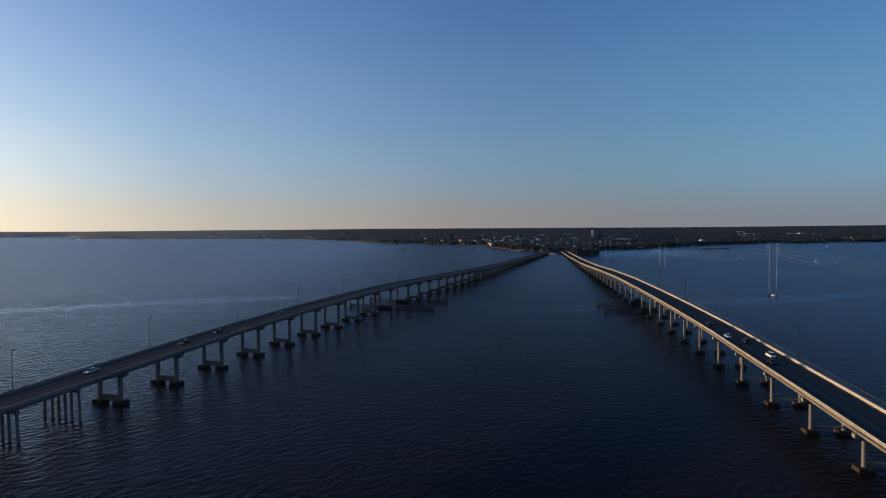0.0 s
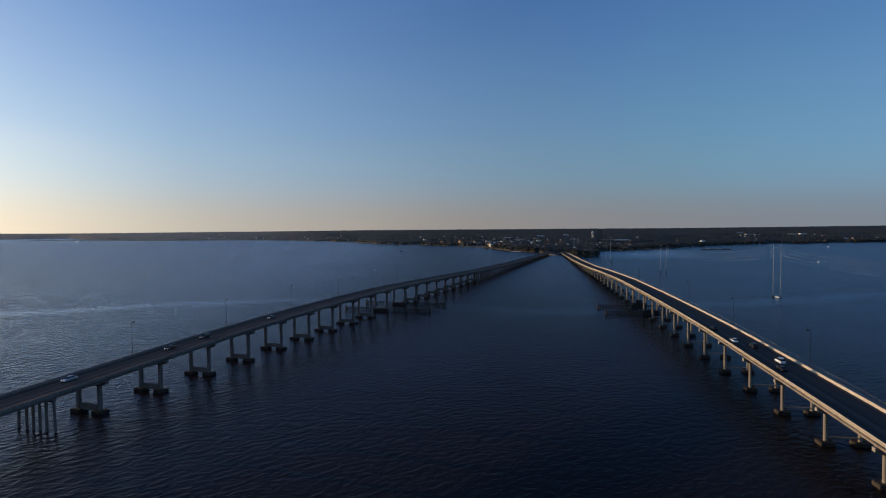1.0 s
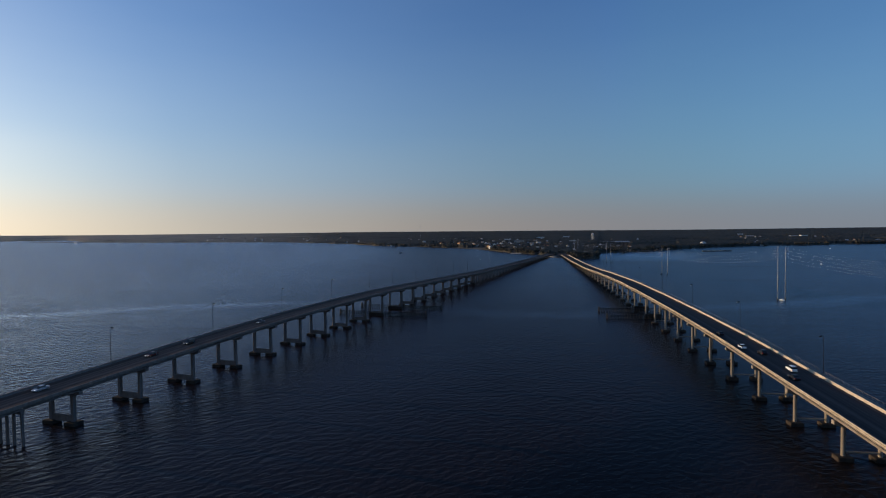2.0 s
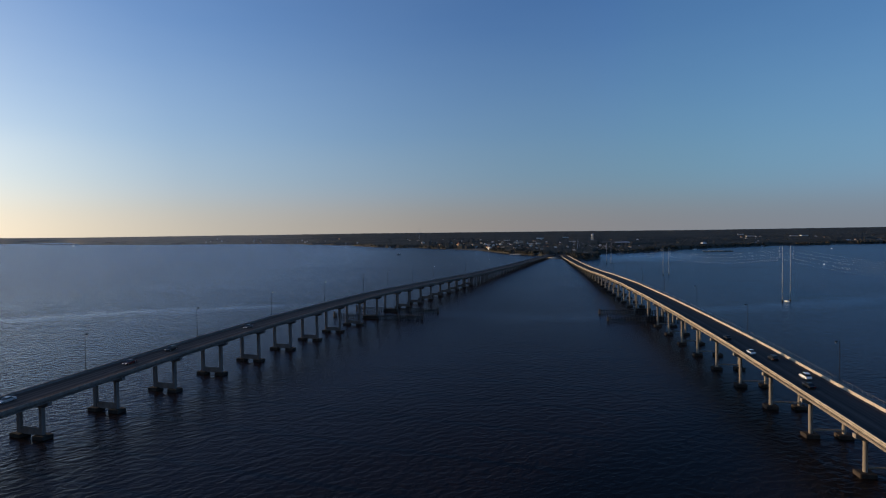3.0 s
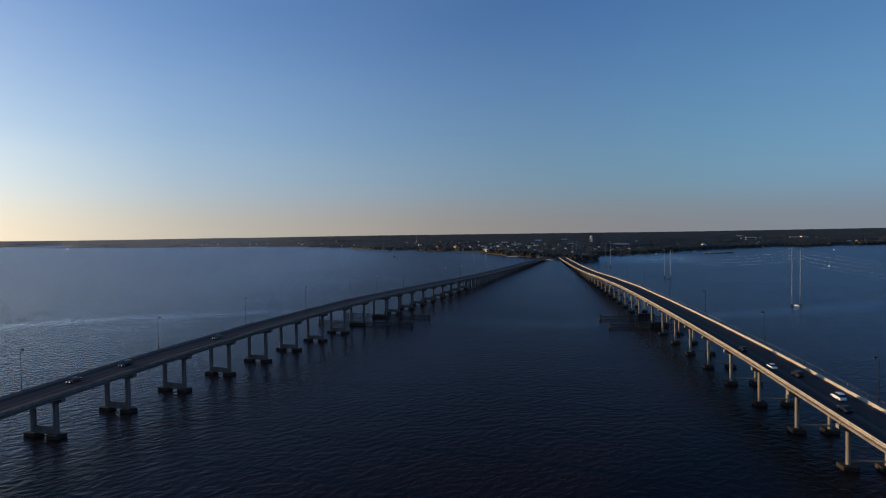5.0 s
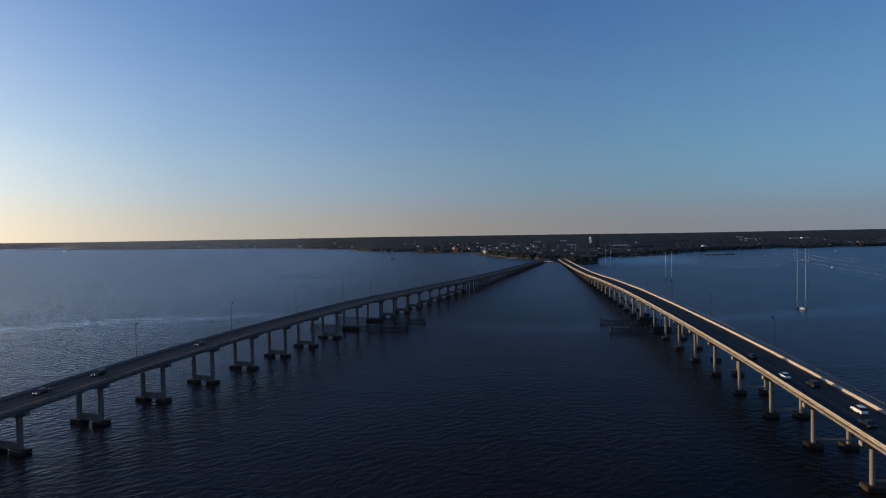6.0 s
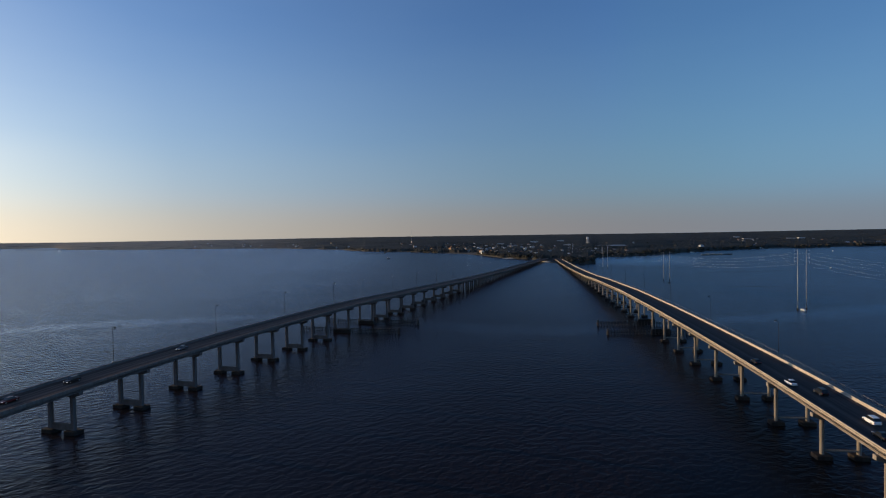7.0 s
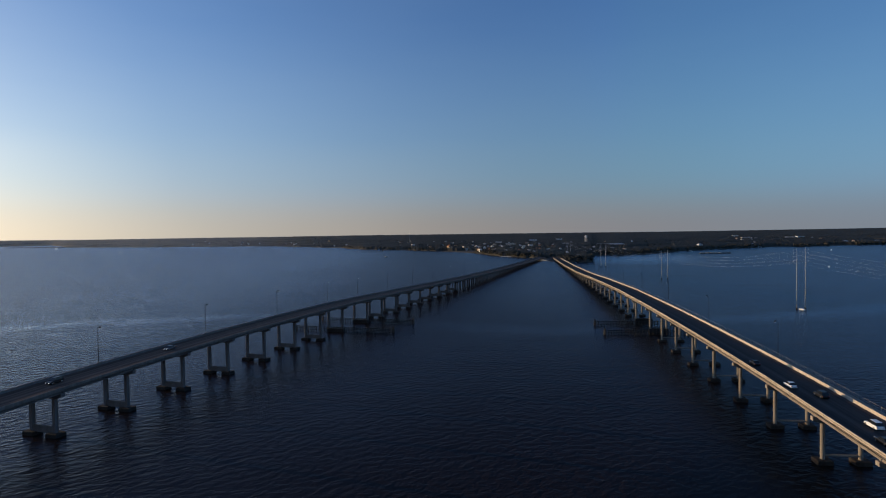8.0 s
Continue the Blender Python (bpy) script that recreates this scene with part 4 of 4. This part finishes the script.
# ---- timber jetty ----
jetty = thing("jetty", "long weathered timber jetty reaching out from the far shore", "jetty", pose(0, 0, 0))
turn = [Vector((-628, 1632, 1.6)), Vector((-566, 1672, 1.6)), Vector((-620, 1850, 1.6))]
for a, b in zip(turn, turn[1:]):
    d = (b - a).normalized()
    n = int((b - a).length / 6)
    for i in range(n):
        p0 = a + d * 6 * i
        bm = bmesh.new()
        box(bm, (0, 0, 0), (5.9, 2.4, 0.25))
        part("deck_panel", bm, M["timber"], jetty, m=Matrix.Translation(p0 + d * 3) @ Matrix.Rotation(math.atan2(d.y, d.x), 4, "Z"))
        for s in (-1, 1):
            q = p0 + Vector((-d.y, d.x, 0)) * s * 1.1
            bm = bmesh.new()
            cyl(bm, (0, 0, -3.2), (0, 0, 0.9), 0.18, 0.16, 7)
            part("timber_post", bm, M["wet_timber"], jetty, m=Matrix.Translation(q))

# ---- shore bits ----
def sandbar(cx, cy, rz, L, W, h, material, label, name="sandbar"):
    bm = bmesh.new()
    n = 40
    rings = []
    for f, z in ((1.0, -0.5), (0.86, 0.15 * h), (0.6, 0.8 * h), (0.25, h)):
        ring = []
        for k in range(n):
            a = 2 * math.pi * k / n
            q = 1 + 0.3 * noise.noise((math.cos(a) * 1.6 + cx, math.sin(a) * 1.6, cy))
            ring.append((f * q * L / 2 * math.cos(a), f * q * W / 2 * math.sin(a), z))
        rings.append(ring)
    loft(bm, rings)
    ob = new(name, mesh_of(name, bm, M[material]))
    ob.matrix_basis = pose(cx, cy, 0, 0, 0, rz)
    tagged(ob, label, "sandbar", kind="structure")


sandbar(250, 1421, 14, 76, 22, 0.9, "ground", "low scrubby islet off the far shore")
sandbar(49, 1288, 2, 20, 7, 0.6, "ground", "tiny dark mudbank off the far shore")
sandbar(-163, 1318, -18, 44, 26, 1.0, "sand", "pale strip of beach by the bridge end")
sandbar(-85, 1172, -55, 50, 14, 1.4, "sand", "pale strip of beach between the bridge ends")
sandbar(-2820, 2650, -10.3, 640, 60, 1.2, "ground", "long low spit across the harbour")


# ---- woods ----
def blob_base():
    bm = bmesh.new()
    bmesh.ops.create_icosphere(bm, subdivisions=1, radius=1)
    v = np.array([p.co[:] for p in bm.verts])
    f = np.array([[q.index for q in face.verts] for face in bm.faces])
    bm.free()
    return v, f


BV, BF = blob_base()


def blobs(name, centres, sizes, material, seed, uneven=0.35):
    """Many uneven clumps in one mesh."""
    r = np.random.RandomState(seed)
    n, k = len(centres), len(BV)
    v = BV[None] * (1 + r.uniform(-uneven, uneven, (n, k, 1))) * np.asarray(sizes)[:, None, :] + np.asarray(centres)[:, None, :]
    f = BF[None] + (np.arange(n) * k)[:, None, None]
    me = bpy.data.meshes.new(name)
    me.from_pydata(v.reshape(-1, 3).tolist(), [], f.reshape(-1, 3).tolist())
    me.materials.append(material)
    me.polygons.foreach_set("use_smooth", [True] * len(me.polygons))
    return me


def wood_points(count, seed):
    r = np.random.RandomState(seed)
    cs, ss = [], []
    made = 0
    while made < count:
        b = r.uniform(-53, 28)
        r0 = shore(b)
        rr = r0 + 12 + (r.random_sample() ** 1.7) * (5150 - r0)
        x, y = polar(b, rr)
        open_ground = noise.noise((x / 130, y / 130, 0.3)) + 0.5 * noise.noise((x / 45, y / 45, 1.3))
        if rr < r0 + 1300 and open_ground > 0.22:
            continue
        if -4.9 < b < -2.2 and rr < 1240:
            continue
        if any(abs(math.radians(b - hb) * rr) < hw * 0.6 and -60 < rr - hr < hw * 0.5 for hb, hr, hw in HOUSES):
            continue
        made += 1
        far = min(1.0, max(0.0, (rr - 1500) / 3000))
        w = r.uniform(2.0, 3.6) * (1 + 0.9 * far)
        h = r.uniform(6.2, 8.8)
        gz = ground_z(rr, r0) + rise(b, rr, r0)
        for _ in range(3):
            dx, dy = r.uniform(-w, w, 2) * 0.6
            s = w * r.uniform(0.45, 0.8)
            t = h * r.uniform(0.90, 1.0)
            cs.append((x + dx, y + dy, gz + t - 0.25 * h))
            ss.append((s, s, 0.33 * h if rr < r0 + 90 else 0.2 * h))
    return cs, ss


def canopy_sheet(seed):
    """The closed canopy: a lumpy sheet over the land, open at clearings and houses; woods and marsh apart."""
    r = np.random.RandomState(seed)
    cols, n = 1350, 150
    verts, where = [], []
    for i in range(cols + 1):
        b = -53 + 81 * i / cols
        r0 = shore(b)
        near = [(hr, hw) for hb, hr, hw in HOUSES if abs(math.radians(b - hb) * hr) < hw * 0.6]
        dry = min(1.0, max(0.0, (-21 - b) / 10))
        deep = land_end(r0) * 0.98 - r0
        for j in range(n + 1):
            rr = r0 + 8 + deep * (j / n) ** 1.5
            x, y = polar(b, rr)
            h = 6.6 - 5.0 * dry + (1 - dry) * (1.7 * noise.noise((x / 11, y / 11, 0.7)) + r.uniform(-0.45, 0.45)) + (1.4 - 0.9 * dry) * noise.noise((x / 60, y / 60, 4.2))
            h *= min(1.0, (rr - r0 - 8) / 45 + 0.5 * max(0.0, noise.noise((x / 14, y / 14, 8.8))))
            clearing = noise.noise((x / 130, y / 130, 0.3)) + 0.5 * noise.noise((x / 45, y / 45, 1.3))
            if j == 0 or (rr < r0 + 1300 and clearing > 0.30) or (-4.9 < b < -2.2 and rr < 1240) or any(-60 < rr - hr < hw * 0.5 for hr, hw in near):
                h = -0.5
            verts.append((x, y, ground_z(rr, r0) + rise(b, rr, r0) + h))
        where.append(b)
    woods, dry_land = [], []
    for i in range(cols):
        for j in range(n):
            a = i * (n + 1) + j
            face = (a, a + n + 1, a + n + 2, a + 1)
            (dry_land if where[i] < -29 else woods).append(face)
    return verts, woods, dry_land


def sheet_mesh(name, verts, faces, material):
    keep = sorted({q for f in faces for q in f})
    back = {q: i for i, q in enumerate(keep)}
    me = bpy.data.meshes.new(name)
    me.from_pydata([verts[q] for q in keep], [], [[back[q] for q in f] for f in faces])
    me.materials.append(material)
    me.shade_smooth()
    return me


vs, wood_faces, dry_faces = canopy_sheet(15)
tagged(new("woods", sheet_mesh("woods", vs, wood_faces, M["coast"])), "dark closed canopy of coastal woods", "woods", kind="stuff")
tagged(new("marsh", sheet_mesh("marsh", vs, dry_faces, M["coast"])), "flat brown salt marsh across the harbour, haze painted into its colour", "marsh", kind="stuff")
cs, ss = wood_points(9000, 5)
sparse = random.Random(9)
keep = [math.degrees(math.atan2(c[0], c[1])) > sparse.gauss(-24, 3) for c in cs]
cs, ss = [c for c, k in zip(cs, keep) if k], [z for z, k in zip(ss, keep) if k]
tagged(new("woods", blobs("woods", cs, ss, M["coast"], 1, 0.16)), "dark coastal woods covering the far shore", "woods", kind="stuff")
rr = np.random.RandomState(8)
cs = [(250 + 30 * t * math.cos(0.24) + dx, 1421 + 30 * t * math.sin(0.24) + dy, 0.8) for t, dx, dy in zip(rr.uniform(-1, 1, 90), rr.normal(0, 2.5, 90), rr.normal(0, 2.5, 90))]
tagged(new("scrub", blobs("scrub", cs, rr.uniform(0.6, 1.5, (90, 3)), M["canopy"], 2)), "low mangrove scrub on the islet", "scrub", kind="stuff")
cs = [(250 + 28 * t * math.cos(0.24) + dx, 1418 + 28 * t * math.sin(0.24) + dy, 1.0) for t, dx, dy in zip(rr.uniform(-1.2, 0.3, 55), rr.normal(0, 2.5, 55), rr.normal(0, 1.5, 55))]
tagged(new("rubble", blobs("rubble", cs, rr.uniform(0.7, 1.9, (55, 3)), M["parapet"], 6)), "pale stone rubble along the islet", "rubble", kind="stuff")
cs = [(-2800 + dx, 2647 - dx * 0.182 + dy, 1.2) for dx, dy in zip(rr.uniform(-270, 270, 260), rr.normal(0, 6, 260))]
tagged(new("scrub", blobs("scrub", cs, rr.uniform(1.0, 2.2, (260, 3)), M["canopy"], 3)), "low mangrove scrub along the spit", "scrub", kind="stuff")


# ---- shore trees ----
def tree(kind, seed):
    """Trunk, limbs and an uneven crown of many clumps; metres."""
    r = np.random.RandomState(seed)
    p = thing("tree", "broad dark evergreen tree on the far shore" if kind == "oak" else "slender cabbage palm on the far shore", "tree", pose(0, 0, 0), "trees along the far shore")
    h = 9.0 if kind == "oak" else 10.5
    bm = bmesh.new()
    if kind == "oak":
        cyl(bm, (0, 0, -0.4), (0.2, 0, 3.0), 0.42, 0.28, 8)
        part("trunk", bm, M["bark"], p)
        cs = []
        for i in range(5):
            a = i * 1.257 + r.uniform(-0.3, 0.3)
            tip = (2.6 * math.cos(a), 2.6 * math.sin(a), r.uniform(5, 7))
            bm = bmesh.new()
            cyl(bm, (0.2, 0, 2.8), tip, 0.2, 0.07, 6)
            part("limb", bm, M["bark"], p)
            for _ in range(9):
                cs.append(np.array(tip) + r.normal(0, 1.0, 3) * (1, 1, 0.8))
        for _ in range(14):
            cs.append(np.array((0, 0, 6.6)) + r.normal(0, 1.3, 3) * (1, 1, 0.7))
        sz = r.uniform(0.55, 1.15, (len(cs), 3))
        part("crown", blobs("crown", cs, sz, M["canopy"], seed), None, p)
    else:
        cyl(bm, (0, 0, -0.4), (0.3, 0.1, 8.6), 0.22, 0.17, 8)
        part("trunk", bm, M["bark"], p)
        for i in range(18):
            a, e = i * 2.4, r.uniform(-0.7, 0.9)
            bm = bmesh.new()
            prev = None
            q = Vector((0.3, 0.1, 8.6))
            d = Vector((math.cos(a) * math.cos(e), math.sin(a) * math.cos(e), math.sin(e)))
            side = Vector((-math.sin(a), math.cos(a), 0))
            for k in range(5):
                wdt = (0.1, 0.42, 0.5, 0.34, 0.03)[k]
                ring = [bm.verts.new(q + side * wdt), bm.verts.new(q - side * wdt + Vector((0, 0, 0.02)))]
                if prev:
                    bm.faces.new((prev[0], prev[1], ring[1], ring[0]))
                prev = ring
                q = q + d * 0.55
                d = (d + Vector((0, 0, -0.28))).normalized()
            part("frond", bm, M["canopy"], p)
    return p


rng = random.Random(21)
first = {k: [tree(k, s) for s in ss_] for k, ss_ in (("oak", (3, 4, 5)), ("palm", (7, 8)))}
used = set()
for i in range(90):
    b = rng.uniform(-9.5, -5.2) if i < 35 else rng.uniform(-2.6, 0.2) if i < 65 else rng.uniform(0.4, 9)
    r = shore(b) + rng.uniform(16, 75)
    kind = "palm" if rng.random() < 0.22 else "oak"
    src = rng.choice(first[kind])
    sc = rng.uniform(0.75, 1.3)
    m = at_polar(b, r, rng.uniform(0, 360))
    if src not in used:
        used.add(src)
        src.matrix_basis = m
        src.scale = (sc, sc, sc)
    else:
        c = copy_thing(src, m)
        c.scale = (sc, sc, sc)
